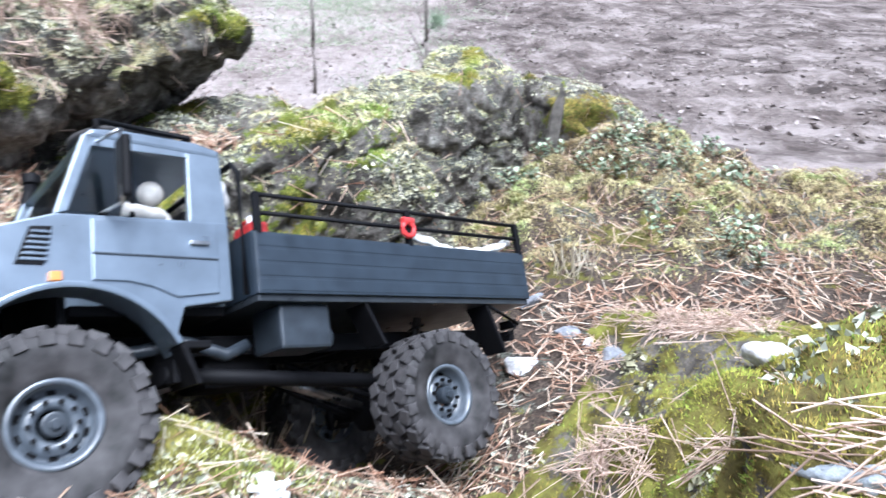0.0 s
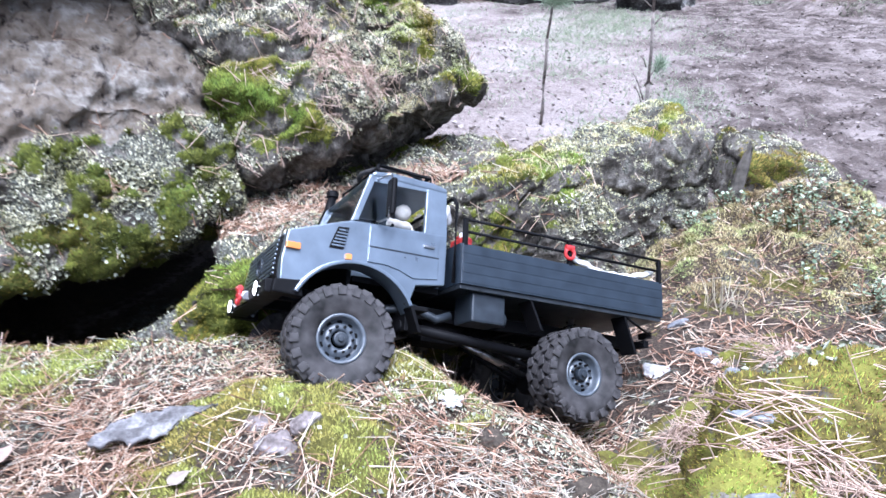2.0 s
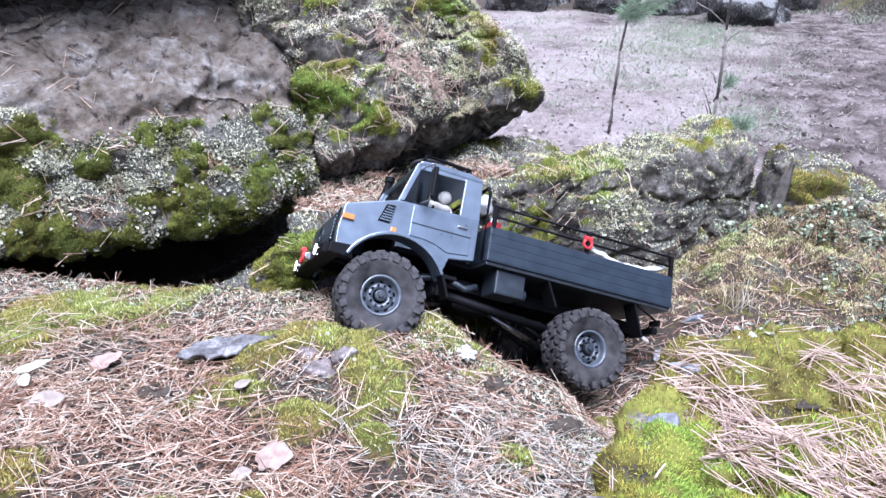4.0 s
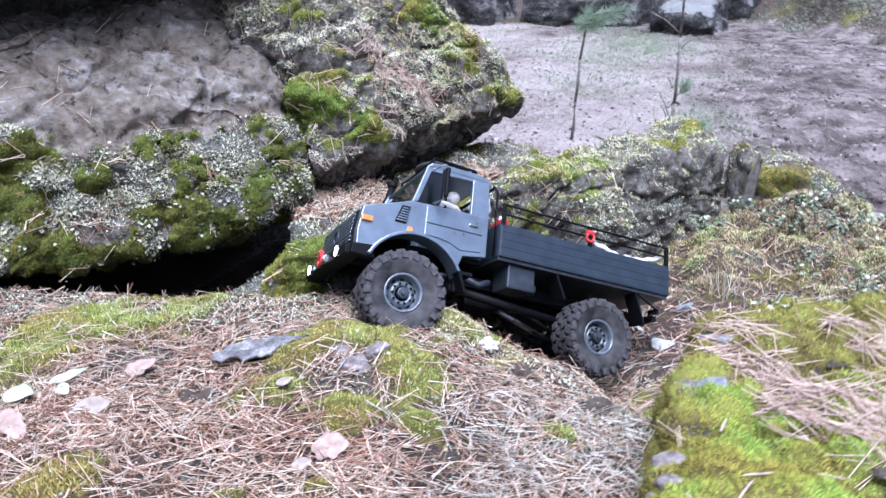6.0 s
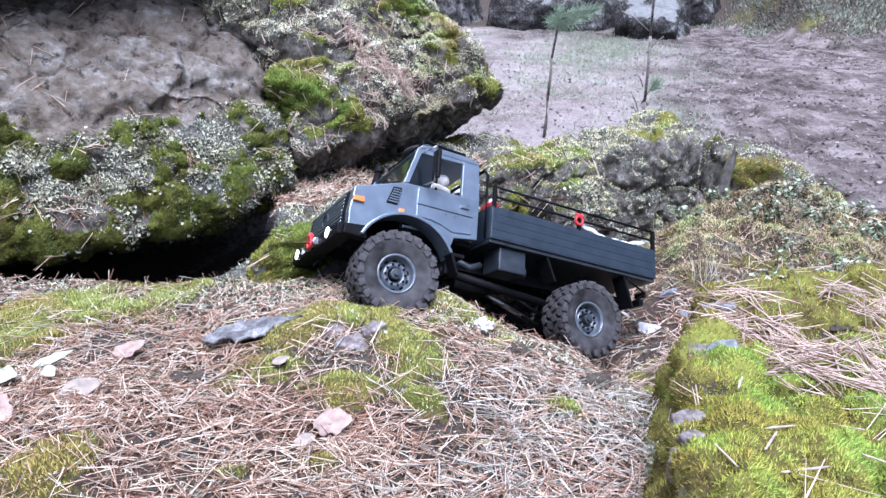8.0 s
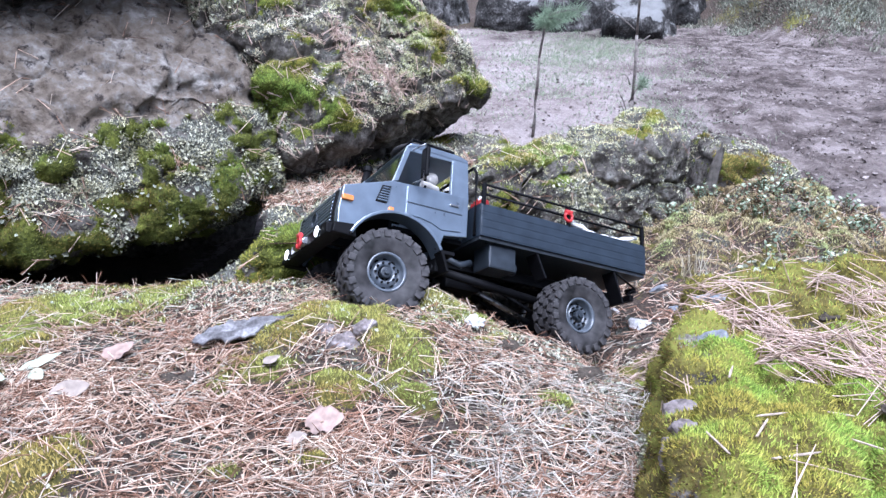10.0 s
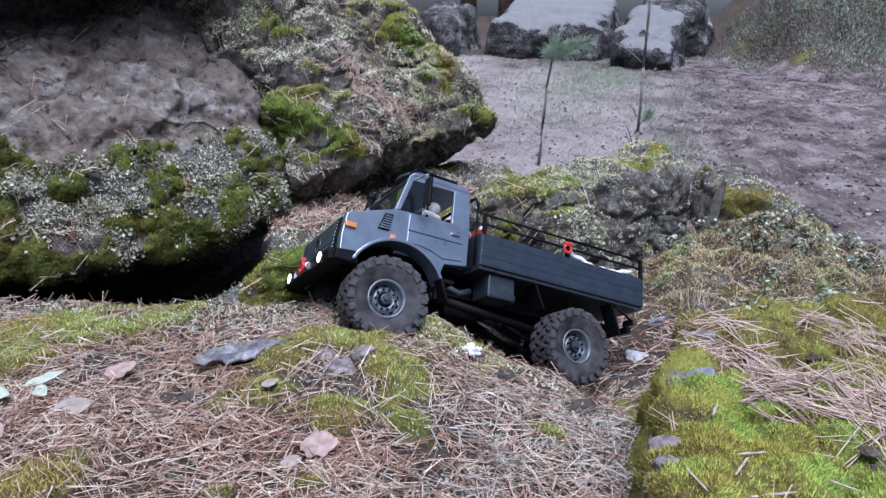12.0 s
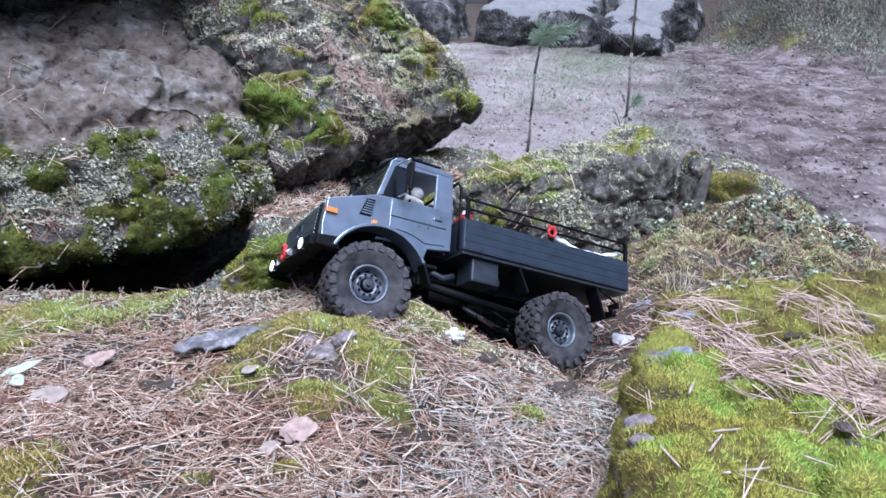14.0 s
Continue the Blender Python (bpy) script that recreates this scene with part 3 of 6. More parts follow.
MAT_RIM = plain("satin_grey_rim", (0.075, 0.088, 0.105), 0.32, 0.0, 0.1, 90, 0.0, 0.8)
MAT_STEEL = plain("bare_steel", (0.42, 0.42, 0.43), 0.3, 1.0, 0.1, 120)
MAT_RED = plain("red_enamel", (0.46, 0.035, 0.035), 0.4, 0, 0.1, 90)
MAT_AMBER = plain("amber_lens", (0.58, 0.22, 0.06), 0.25, 0, 0.05, 90)
MAT_WHITE = plain("white_plastic", (0.75, 0.76, 0.76), 0.45, 0, 0.05, 90)
MAT_ROPE = plain("white_rope", (0.72, 0.71, 0.68), 0.85, 0, 0.12, 400, 0.0008)
MAT_TANK = plain("dark_grey_metal", (0.022, 0.028, 0.036), 0.4, 0.1, 0.1, 70)
MAT_FLOOR = plain("bed_floor", (0.022, 0.026, 0.031), 0.32, 0, 0.12, 50)
MAT_LAMP, lamp_nt, lamp_b = node_mat("lit_headlight", 0.2)
lamp_b.inputs["Base Color"].default_value = (0.9, 0.9, 0.85, 1)
lamp_b.inputs["Emission Color"].default_value = (1.0, 0.97, 0.86, 1)
lamp_b.inputs["Emission Strength"].default_value = 2.5
MAT_GLASS, glass_nt, glass_b = node_mat("window_glass", 0.03)
glass_b.inputs["Base Color"].default_value = (0.75, 0.8, 0.82, 1)
glass_b.inputs["Transmission Weight"].default_value = 1.0
glass_b.inputs["IOR"].default_value = 1.45


# Dark glass for the pane added to stand for the cab's shaded inside.
MAT_DARK_PANE, dark_pane_nt, dark_pane_b = node_mat("cab_darkening_pane", 0.05)
dark_pane_b.inputs["Base Color"].default_value = (0.05, 0.06, 0.065, 1)
dark_pane_b.inputs["Transmission Weight"].default_value = 1.0
dark_pane_b.inputs["IOR"].default_value = 1.45


def bevelled(bm, width, segments=2):
    if width:
        edges = [e for e in bm.edges if len(e.link_faces) == 2 and e.calc_face_angle(0) > 0.5]
        bmesh.ops.bevel(bm, geom=edges, offset=width, segments=segments, affect="EDGES", profile=0.6, clamp_overlap=True)
    for f in bm.faces:
        f.smooth = False
    return bm


def box(lo, hi, bevel=0.0015, bm=None):
    b = bmesh.new()
    bmesh.ops.create_cube(b, size=1)
    for v in b.verts:
        v.co = [lo[k] if v.co[k] < 0 else hi[k] for k in range(3)]
    bevelled(b, bevel)
    return joined(bm, b)


def joined(bm, b):
    """Adds bmesh b to bm, if there is one."""
    if bm is None:
        return b
    me = bpy.data.meshes.new("scratch")
    b.to_mesh(me)
    b.free()
    bm.from_mesh(me)
    bpy.data.meshes.remove(me)
    return bm


def slab(profile, y0, y1, bevel=0.0015, taper=None, bm=None):
    """A plate whose outline lies in x and z, from y0 to y1. taper(z) scales y."""
    b = bmesh.new()
    rows = [[b.verts.new((x, y, z)) for x, z in profile] for y in (y0, y1)]
    b.faces.new(rows[0])
    b.faces.new(rows[1][::-1])
    for k in range(len(profile)):
        j = (k + 1) % len(profile)
        b.faces.new((rows[0][j], rows[0][k], rows[1][k], rows[1][j]))
    bmesh.ops.recalc_face_normals(b, faces=b.faces)
    bevelled(b, bevel)
    if taper:
        for v in b.verts:
            v.co.y *= taper(v.co.z)
    return joined(bm, b)


def tube(points, radius, sides=8, bm=None, closed=False):
    """A round bar along points."""
    b = bm if bm is not None else bmesh.new()
    pts = [Vector(p) for p in points]
    rings = []
    for k, p in enumerate(pts):
        a = pts[k - 1] if (k or closed) else p
        c = pts[(k + 1) % len(pts)] if (k < len(pts) - 1 or closed) else p
        q = (c - a).to_track_quat("Z", "Y")
        rings.append([b.verts.new(p + q @ Vector((radius * math.cos(2 * math.pi * s / sides), radius * math.sin(2 * math.pi * s / sides), 0))) for s in range(sides)])
    for k in range(len(rings) if closed else len(rings) - 1):
        r0, r1 = rings[k], rings[(k + 1) % len(rings)]
        for s in range(sides):
            f = b.faces.new((r0[s], r0[(s + 1) % sides], r1[(s + 1) % sides], r1[s]))
            f.smooth = True
    if not closed:
        b.faces.new(rings[0][::-1])
        b.faces.new(rings[-1])
    return b


def ring(center, radius, thick, axis="z", n=28, bm=None, squash=1.0):
    pts = []
    for k in range(n):
        a = 2 * math.pi * k / n
        c, s = radius * math.cos(a), radius * math.sin(a) * squash
        pts.append(Vector(center) + Vector((c, s, 0) if axis == "z" else (c, 0, s) if axis == "y" else (0, c, s)))
    return tube(pts, thick, 8, bm, closed=True)


def lathe(profile, n=40, smooth_faces=True):
    """Turns (radius, y) points round the y axis."""
    b = bmesh.new()
    rings = [[b.verts.new((r * math.cos(2 * math.pi * k / n), y, r * math.sin(2 * math.pi * k / n))) for k in range(n)] for r, y in profile]
    for r0, r1 in zip(rings, rings[1:]):
        for k in range(n):
            f = b.faces.new((r0[k], r0[(k + 1) % n], r1[(k + 1) % n], r1[k]))
            f.smooth = smooth_faces
    bmesh.ops.recalc_face_normals(b, faces=b.faces)
    return b


def cylinder(center, radius, depth, axis="y", n=20, bevel=0.0, bm=None):
    b = bmesh.new()
    m = pose(*center, *((90, 0, 0) if axis == "y" else (0, 90, 0) if axis == "x" else (0, 0, 0)))
    bmesh.ops.create_cone(b, segments=n, radius1=radius, radius2=radius, depth=depth, cap_ends=True, matrix=m)
    bevelled(b, bevel)
    return joined(bm, b)


TRUCK_POSE = Matrix.Translation((-0.33, 0.436, 0.616)) @ Euler([radians(a) for a in (32.3, -18.2, 219.9)]).to_matrix().to_4x4()
truck = tagged(new("toy_truck"), "black radio-controlled model truck with knobbly tyres climbing over rocks", "model truck")
truck.matrix_world = TRUCK_POSE

# cab shell
ARCH = [(-0.012 + 0.082 * math.cos(a), 0.058 + 0.082 * math.sin(a)) for a in np.linspace(radians(20), radians(168), 14)]
SIDE = [(0.078, 0.112), (0.079, 0.135), (0.074, 0.174), (-0.006, 0.201), (-0.142, 0.205), (-0.142, 0.136), (-0.100, 0.130)] + ARCH[::-1][1:-1] + [(0.066, 0.100)]
cab = part("cab", slab(SIDE, 0.086, 0.101, 0.0015), MAT_PAINT_SKYLIT, truck)
part("side_panel", slab(SIDE, -0.101, -0.086, 0.0015), MAT_PAINT_SKYLIT, cab)
hood = slab([(0.074, 0.166), (0.075, 0.174), (-0.006, 0.2015), (-0.014, 0.196)], -0.0855, 0.0855, 0.002)
hood = slab([(0.066, 0.177), (0.000, 0.2005), (-0.003, 0.2035), (0.066, 0.1805)], -0.066, 0.066, 0.001, bm=hood)
hood = box((0.030, -0.016, 0.188), (0.046, 0.0, 0.1915), 0.0005, hood)
part("hood", hood, MAT_PAINT_SKYLIT, cab, "semi-gloss charcoal bonnet")
part("firewall", box((-0.016, -0.085, 0.11), (-0.010, 0.085, 0.199), 0.001), MAT_PLASTIC, cab)
part("cab_floor", box((-0.141, -0.085, 0.126), (-0.018, 0.085, 0.134), 0.001), MAT_PLASTIC, cab)
part("rear_wall", box((-0.142, -0.0855, 0.134), (-0.137, 0.0855, 0.214), 0.001), MAT_PAINT_SKYLIT, cab)
lean = lambda z: 1.0 - 0.09 * min(max((z - 0.2) / 0.078, 0), 1)
roof = slab([(-0.028, 0.270), (-0.034, 0.2775), (-0.060, 0.2800), (-0.120, 0.2795), (-0.142, 0.2750), (-0.142, 0.268)], -0.094, 0.094, 0.003)
for k in range(5):
    roof = box((-0.130, -0.06 + 0.03 * k - 0.002, 0.2785), (-0.055, -0.06 + 0.03 * k + 0.002, 0.2812), 0.0006, roof)
part("roof", roof, MAT_PAINT_SKYLIT, cab, "charcoal roof panel with raised ribs")
for side in (1, -1):
    y0, y1 = (0.094, 0.101) if side > 0 else (-0.101, -0.094)
    part("windscreen_pillar", slab([(-0.004, 0.200), (-0.014, 0.203), (-0.037, 0.271), (-0.028, 0.272)], y0, y1, 0.001, lean), MAT_PAINT_SKYLIT, cab)
    part("rear_pillar", slab([(-0.108, 0.203), (-0.142, 0.203), (-0.142, 0.272), (-0.112, 0.272)], y0, y1, 0.001, lean), MAT_PAINT_SKYLIT, cab)
    part("quarter_pillar", slab([(-0.060, 0.204), (-0.064, 0.204), (-0.064, 0.271), (-0.060, 0.271)], y0, y1, 0.0008, lean), MAT_PLASTIC, cab)
    part("window_header", slab([(-0.030, 0.262), (-0.030, 0.271), (-0.112, 0.271), (-0.112, 0.264)], y0, y1, 0.0008, lean), MAT_PAINT_SKYLIT, cab)
    pane = part("quarter_window", slab([(-0.016, 0.205), (-0.060, 0.205), (-0.060, 0.263), (-0.034, 0.263)], side * 0.0965, side * 0.0975, 0, lean), MAT_GLASS, cab)
    pane.visible_shadow = False
    if side < 0:
        # The far opening has no glass; this added pane darkens the view through.
        tinted = part("darkening_pane", slab([(-0.064, 0.204), (-0.108, 0.204), (-0.111, 0.264), (-0.064, 0.263)], -0.0965, -0.0955, 0, lean), MAT_DARK_PANE, cab, "dark pane added in the open far window to make the cab's inside dark")
        tinted.visible_shadow = False
    door = part("door", slab([(-0.030, 0.150), (-0.030, 0.198), (-0.106, 0.202), (-0.130, 0.202), (-0.130, 0.142), (-0.094, 0.138), (-0.075, 0.146), (-0.055, 0.150)][::-1], side * 0.100, side * 0.1030, 0.0008), MAT_PAINT_SKYLIT, cab)
    part("trim_strip", box((-0.130, min(side * 0.1028, side * 0.1040), 0.170), (-0.030, max(side * 0.1028, side * 0.1040), 0.1715), 0.0003), MAT_TANK, door)
    part("door_handle", box((-0.122, min(side * 0.103, side * 0.106), 0.182), (-0.106, max(side * 0.103, side * 0.106), 0.1855), 0.0008), MAT_STEEL, door)
    vent = part("air_vent", slab([(0.022, 0.160), (0.012, 0.189), (-0.003, 0.190), (0.003, 0.160)], side * 0.1, side * 0.1022, 0.0008), MAT_PLASTIC, cab, "louvred black vent")
    for k in range(6):
        part("louvre", box((0.001 - 0.0006 * k, min(side * 0.102, side * 0.1035), 0.163 + 0.0042 * k), (0.019 - 0.0016 * k, max(side * 0.102, side * 0.1035), 0.165 + 0.0042 * k), 0.0003), MAT_PAINT_SKYLIT, vent)
    part("indicator", box((0.058, min(side * 0.100, side * 0.106), 0.150), (0.076, max(side * 0.100, side * 0.106), 0.158), 0.001), MAT_AMBER, cab, "orange indicator lens")
    part("side_marker", box((-0.008, min(side * 0.1, side * 0.106), 0.148), (0.000, max(side * 0.1, side * 0.106), 0.155), 0.0008), MAT_AMBER, cab, "small orange marker lamp")
    # fender lip
    lip = bmesh.new()
    arc = [(-0.012 + r * math.cos(a), 0.058 + r * math.sin(a)) for r in (0.081, 0.086) for a in np.linspace(radians(26), radians(152), 18)]
    arc = arc[:18] + arc[18:][::-1]
    lip = slab(arc, side * 0.095, side * 0.124, 0.0015)
    part("fender", lip, MAT_PAINT_SKYLIT, cab, "flared charcoal wheel arch")
    part("mud_flap", slab([(-0.0855, 0.096), (-0.0900, 0.098), (-0.1020, 0.066), (-0.0975, 0.066)], side * 0.072, side * 0.122, 0.0008), MAT_PLASTIC, cab)
    part("step", box((-0.112, min(side * 0.09, side * 0.118), 0.094), (-0.085, max(side * 0.09, side * 0.118), 0.100), 0.001), MAT_PLASTIC, cab)
    part("arch_liner", box((-0.094, min(side * 0.04, side * 0.1), 0.07), (-0.088, max(side * 0.04, side * 0.1), 0.13), 0.001), MAT_PLASTIC, cab)
    mirror = part("mirror", box((-0.050, min(side * 0.116, side * 0.136), 0.208), (-0.043, max(side * 0.116, side * 0.136), 0.258), 0.003), MAT_PLASTIC, cab, "tall black door mirror")
    part("bracket", tube([(-0.040, side * 0.098, 0.205), (-0.044, side * 0.128, 0.204), (-0.045, side * 0.131, 0.230), (-0.044, side * 0.128, 0.264), (-0.038, side * 0.094, 0.266)], 0.0016, 6), MAT_STEEL, mirror, "bright wire mirror bracket")
windscreen = part("windscreen", slab([(-0.0085, 0.203), (-0.0100, 0.203), (-0.0335, 0.270), (-0.0320, 0.270)], -0.0945, 0.0945, 0, lean), MAT_GLASS, cab, "clear raked windscreen")
windscreen.visible_shadow = False
for y in (0.045, -0.03):
    part("wiper", tube([(-0.002, y, 0.206), (-0.008, y - 0.022, 0.214), (-0.012, y - 0.045, 0.219)], 0.0013, 6), MAT_PLASTIC, cab)
part("dashboard", box((-0.034, -0.085, 0.185), (-0.017, 0.085, 0.202), 0.004), MAT_PLASTIC, cab)
for y in (0.045, -0.045):
    seat = part("seat", box((-0.125, y - 0.025, 0.136), (-0.075, y + 0.025, 0.160), 0.005), MAT_PLASTIC, cab)
    part("backrest", box((-0.130, y - 0.025, 0.158), (-0.116, y + 0.025, 0.225), 0.005), MAT_PLASTIC, seat)
part("steering_wheel", ring((-0.055, 0.045, 0.205), 0.017, 0.002, "x", 20), MAT_PLASTIC, cab)
part("snorkel", tube([(0.000, -0.108, 0.185), (-0.012, -0.110, 0.205), (-0.036, -0.106, 0.275), (-0.040, -0.105, 0.300)], 0.007, 12), MAT_PLASTIC, cab)
part("snorkel_cap", cylinder((-0.040, -0.105, 0.304), 0.0095, 0.010, "z", 16, 0.001), MAT_PLASTIC, cab)

# grille, bumper and lamps
grille = part("grille", slab([(0.0755, 0.116), (0.0795, 0.116), (0.0800, 0.135), (0.0765, 0.170), (0.0715, 0.170)], -0.0855, 0.0855, 0.001), MAT_PLASTIC, cab, "black slatted grille")
for k in range(8):
    z = 0.122 + 0.006 * k
    x = 0.0805 - max(z - 0.135, 0) * 0.12
    part("slat", box((x - 0.002, -0.074, z), (x + 0.0012, 0.074, z + 0.0028), 0.0006), MAT_PAINT_SKYLIT, grille)
part("emblem", ring((0.0815, 0, 0.143), 0.012, 0.0016, "x", 24), MAT_TANK, grille, "plain round badge")
for k in range(3):
    for side in (1, -1):
        part("hood_slot", box((0.060 + 0.002 * k, side * (0.022 + 0.018 * k) - 0.007, 0.1795 - 0.0007 * k), (0.063 + 0.002 * k, side * (0.022 + 0.018 * k) + 0.007, 0.1815 - 0.0007 * k), 0.0004), MAT_PLASTIC, cab)
bumper = part("bumper", slab([(0.070, 0.092), (0.096, 0.092), (0.097, 0.108), (0.070, 0.110)], -0.108, 0.108, 0.002), MAT_PLASTIC, truck, "black steel front bumper")
for side in (1, -1):
    part("bumper_end", slab([(0.052, 0.090), (0.090, 0.092), (0.088, 0.108), (0.056, 0.110)], side * 0.098, side * 0.118, 0.002), MAT_PLASTIC, bumper)
    lamp = part("headlight", cylinder((0.0975, side * 0.074, 0.101), 0.0085, 0.006, "x", 24, 0.0015), MAT_LAMP, bumper, "round headlight switched on")
    part("bezel", ring((0.098, side * 0.074, 0.101), 0.0095, 0.0016, "x", 24), MAT_PLASTIC, lamp)
    part("tow_eye", ring((0.082, side * 0.045, 0.113), 0.005, 0.0013, "y", 14), MAT_PLASTIC, bumper)
part("winch_drum", cylinder((0.099, 0, 0.100), 0.006, 0.05, "y", 16, 0.001), MAT_STEEL, bumper, "bright winch fairlead")
part("number_plate", box((0.097, -0.052, 0.096), (0.0985, -0.022, 0.108), 0.0005), MAT_WHITE, bumper, "small white plate with a plain dark bar")
hook = ring((0.106, 0.012, 0.098), 0.0085, 0.0024, "x", 18)
hook = cylinder((0.106, 0.012, 0.110), 0.0045, 0.010, "y", 12, 0.001, hook)
part("tow_hook", hook, MAT_RED, bumper, "red tow shackle")

# chassis, axles and springs
for side in (1, -1):
    part("chassis_rail", box((-0.500, side * 0.038 - 0.006, 0.098), (0.070, side * 0.038 + 0.006, 0.116), 0.001), MAT_PLASTIC, truck)
for x in (-0.46, -0.30, -0.18, 0.02):
    part("crossmember", box((x - 0.006, -0.032, 0.100), (x + 0.006, 0.032, 0.114), 0.001), MAT_PLASTIC, truck)
for x, z, name in ((0.0, 0.046, "front_axle"), (-0.356, 0.038, "rear_axle")):
    axle = part(name, cylinder((x, 0, z), 0.011, 0.16, "y", 16, 0.001), MAT_PLASTIC, truck)
    diff = cylinder((x, 0.012 if x == 0 else 0, z), 0.024, 0.036, "x", 20, 0.004)
    part("differential", diff, MAT_RED if x == 0 else MAT_PLASTIC, axle, "red differential housing" if x == 0 else "black differential housing")
    for side in (1, -1):
        part("hub_carrier", box((x - 0.014, side * 0.074 - 0.006, z - 0.016), (x + 0.014, side * 0.074 + 0.006, z + 0.018), 0.003), MAT_PLASTIC, axle)
        top = (x - 0.028, side * 0.058, 0.128)
        shock = part("shock_absorber", tube([(x, side * 0.060, z + 0.006), (x - 0.014, side * 0.059, 0.5 * (z + 0.13)), top], 0.0045, 10), MAT_STEEL, axle)
        coil = [Vector((x, side * 0.060, z + 0.010)).lerp(Vector(top), k / 60) + Vector((0.0085 * math.cos(k * 0.75), 0.0085 * math.sin(k * 0.75), 0)) for k in range(8, 58)]
        part("coil_spring", tube(coil, 0.0013, 5), MAT_PLASTIC, shock)
        part("link_arm", tube([(x, side * 0.046, z - 0.006), (x - (0.13 if x == 0 else -0.13), side * 0.034, 0.088)], 0.0035, 8), MAT_PLASTIC, axle)
    if x == 0:
        part("tie_rod", tube([(0.022, -0.075, z), (0.022, 0.075, z)], 0.003, 8), MAT_STEEL, axle)
part("gearbox", box((-0.215, -0.030, 0.070), (-0.145, 0.030, 0.110), 0.006), MAT_PLASTIC, truck)
part("drive_shaft", tube([(-0.020, 0, 0.050), (-0.150, 0.0, 0.085)], 0.005, 10), MAT_STEEL, truck)
part("drive_shaft", tube([(-0.336, 0, 0.042), (-0.210, 0.0, 0.085)], 0.005, 10), MAT_STEEL, truck)
part("exhaust", tube([(0.0, 0.045, 0.09), (-0.11, 0.075, 0.105), (-0.14, 0.085, 0.092), (-0.160, 0.085, 0.100)], 0.006, 10), MAT_TANK, truck)
part("side_sill", tube([(-0.085, 0.085, 0.078), (-0.30, 0.075, 0.062)], 0.007, 10), MAT_PLASTIC, truck)
tank = part("fuel_tank", box((-0.232, 0.060, 0.092), (-0.180, 0.110, 0.132), 0.003), MAT_TANK, truck, "dark grey metal fuel tank")
part("filler_cap", cylinder((-0.238, 0.085, 0.104), 0.010, 0.014, "x", 18, 0.002), MAT_TANK, tank)
part("battery_box", box((-0.232, -0.110, 0.092), (-0.180, -0.060, 0.132), 0.003), MAT_PLASTIC, truck)

# load bed
bed = part("load_bed", box((-0.507, -0.118, 0.132), (-0.156, 0.118, 0.139), 0.001), MAT_FLOOR, truck, "dark grey load bed floor")
for side in (1, -1):
    board = part("side_board", box((-0.508, min(side * 0.117, side * 0.122), 0.138), (-0.155, max(side * 0.117, side * 0.122), 0.193), 0.001), MAT_PAINT_SHADED, bed)
    for k in range(4):
        part("plank", box((-0.506, min(side * 0.1215, side * 0.1224), 0.1405 + 0.0132 * k), (-0.157, max(side * 0.1215, side * 0.1224), 0.1512 + 0.0132 * k), 0.0008), MAT_PAINT_SHADED, board)
    rail = part("guard_rail", tube([(-0.504, side * 0.119, 0.228), (-0.160, side * 0.119, 0.228)], 0.0022, 8), MAT_PLASTIC, bed)
    tube_low = part("lower_rail", tube([(-0.504, side * 0.119, 0.211), (-0.160, side * 0.119, 0.211)], 0.0022, 8), MAT_PLASTIC, rail)
    for x in (-0.504, -0.333, -0.160):
        part("post", box((x - 0.003, side * 0.119 - 0.003, 0.190), (x + 0.003, side * 0.119 + 0.003, 0.2295), 0.0006), MAT_PLASTIC, rail)
    shackle = ring((-0.330, side * 0.124, 0.208), 0.0075, 0.0028, "y", 16)
    shackle = cylinder((-0.330, side * 0.124, 0.217), 0.004, 0.014, "x", 10, 0.0008, shackle)
    part("shackle", shackle, MAT_RED, rail, "red shackle on the bed rail")
    # rear mudguard and its stay
    part("mudguard", slab([(-0.272, 0.134), (-0.268, 0.134), (-0.288, 0.092), (-0.292, 0.092)], side * 0.085, side * 0.116, 0.0008), MAT_PLASTIC, bed)
    part("mudguard", slab([(-0.440, 0.134), (-0.436, 0.134), (-0.456, 0.078), (-0.460, 0.078)], side * 0.085, side * 0.116, 0.0008), MAT_PLASTIC, bed)
    part("stay", tube([(-0.440, side * 0.112, 0.134), (-0.490, side * 0.112, 0.110), (-0.470, side * 0.112, 0.096)], 0.002, 6), MAT_PLASTIC, bed)
    part("rear_lamp", box((-0.512, side * 0.08 - 0.012, 0.110), (-0.506, side * 0.08 + 0.012, 0.120), 0.001), MAT_PLASTIC, bed)
part("head_board", box((-0.160, -0.117, 0.138), (-0.155, 0.117, 0.195), 0.001), MAT_PAINT_SHADED, bed)
part("tail_board", box((-0.508, -0.117, 0.138), (-0.503, 0.117, 0.193), 0.001), MAT_PAINT_SHADED, bed)
for k in range(9):
    part("floor_rib", box((-0.500, -0.104 + 0.025 * k, 0.1385), (-0.162, -0.098 + 0.025 * k, 0.1402), 0.0005), MAT_FLOOR, bed)
part("rear_bumper", box((-0.512, -0.085, 0.096), (-0.502, 0.085, 0.107), 0.001), MAT_PLASTIC, truck)
hoop = tube([(-0.151, 0.108, 0.140), (-0.151, 0.108, 0.250), (-0.151, 0.098, 0.262), (-0.151, -0.098, 0.262), (-0.151, -0.108, 0.250), (-0.151, -0.108, 0.140)], 0.0028, 8)
part("roll_hoop", hoop, MAT_PLASTIC, truck, "black tubular hoop behind the cab")
can = part("jerry_can", box((-0.178, 0.070, 0.150), (-0.162, 0.108, 0.208), 0.004), MAT_RED, truck, "red jerry can behind the cab")
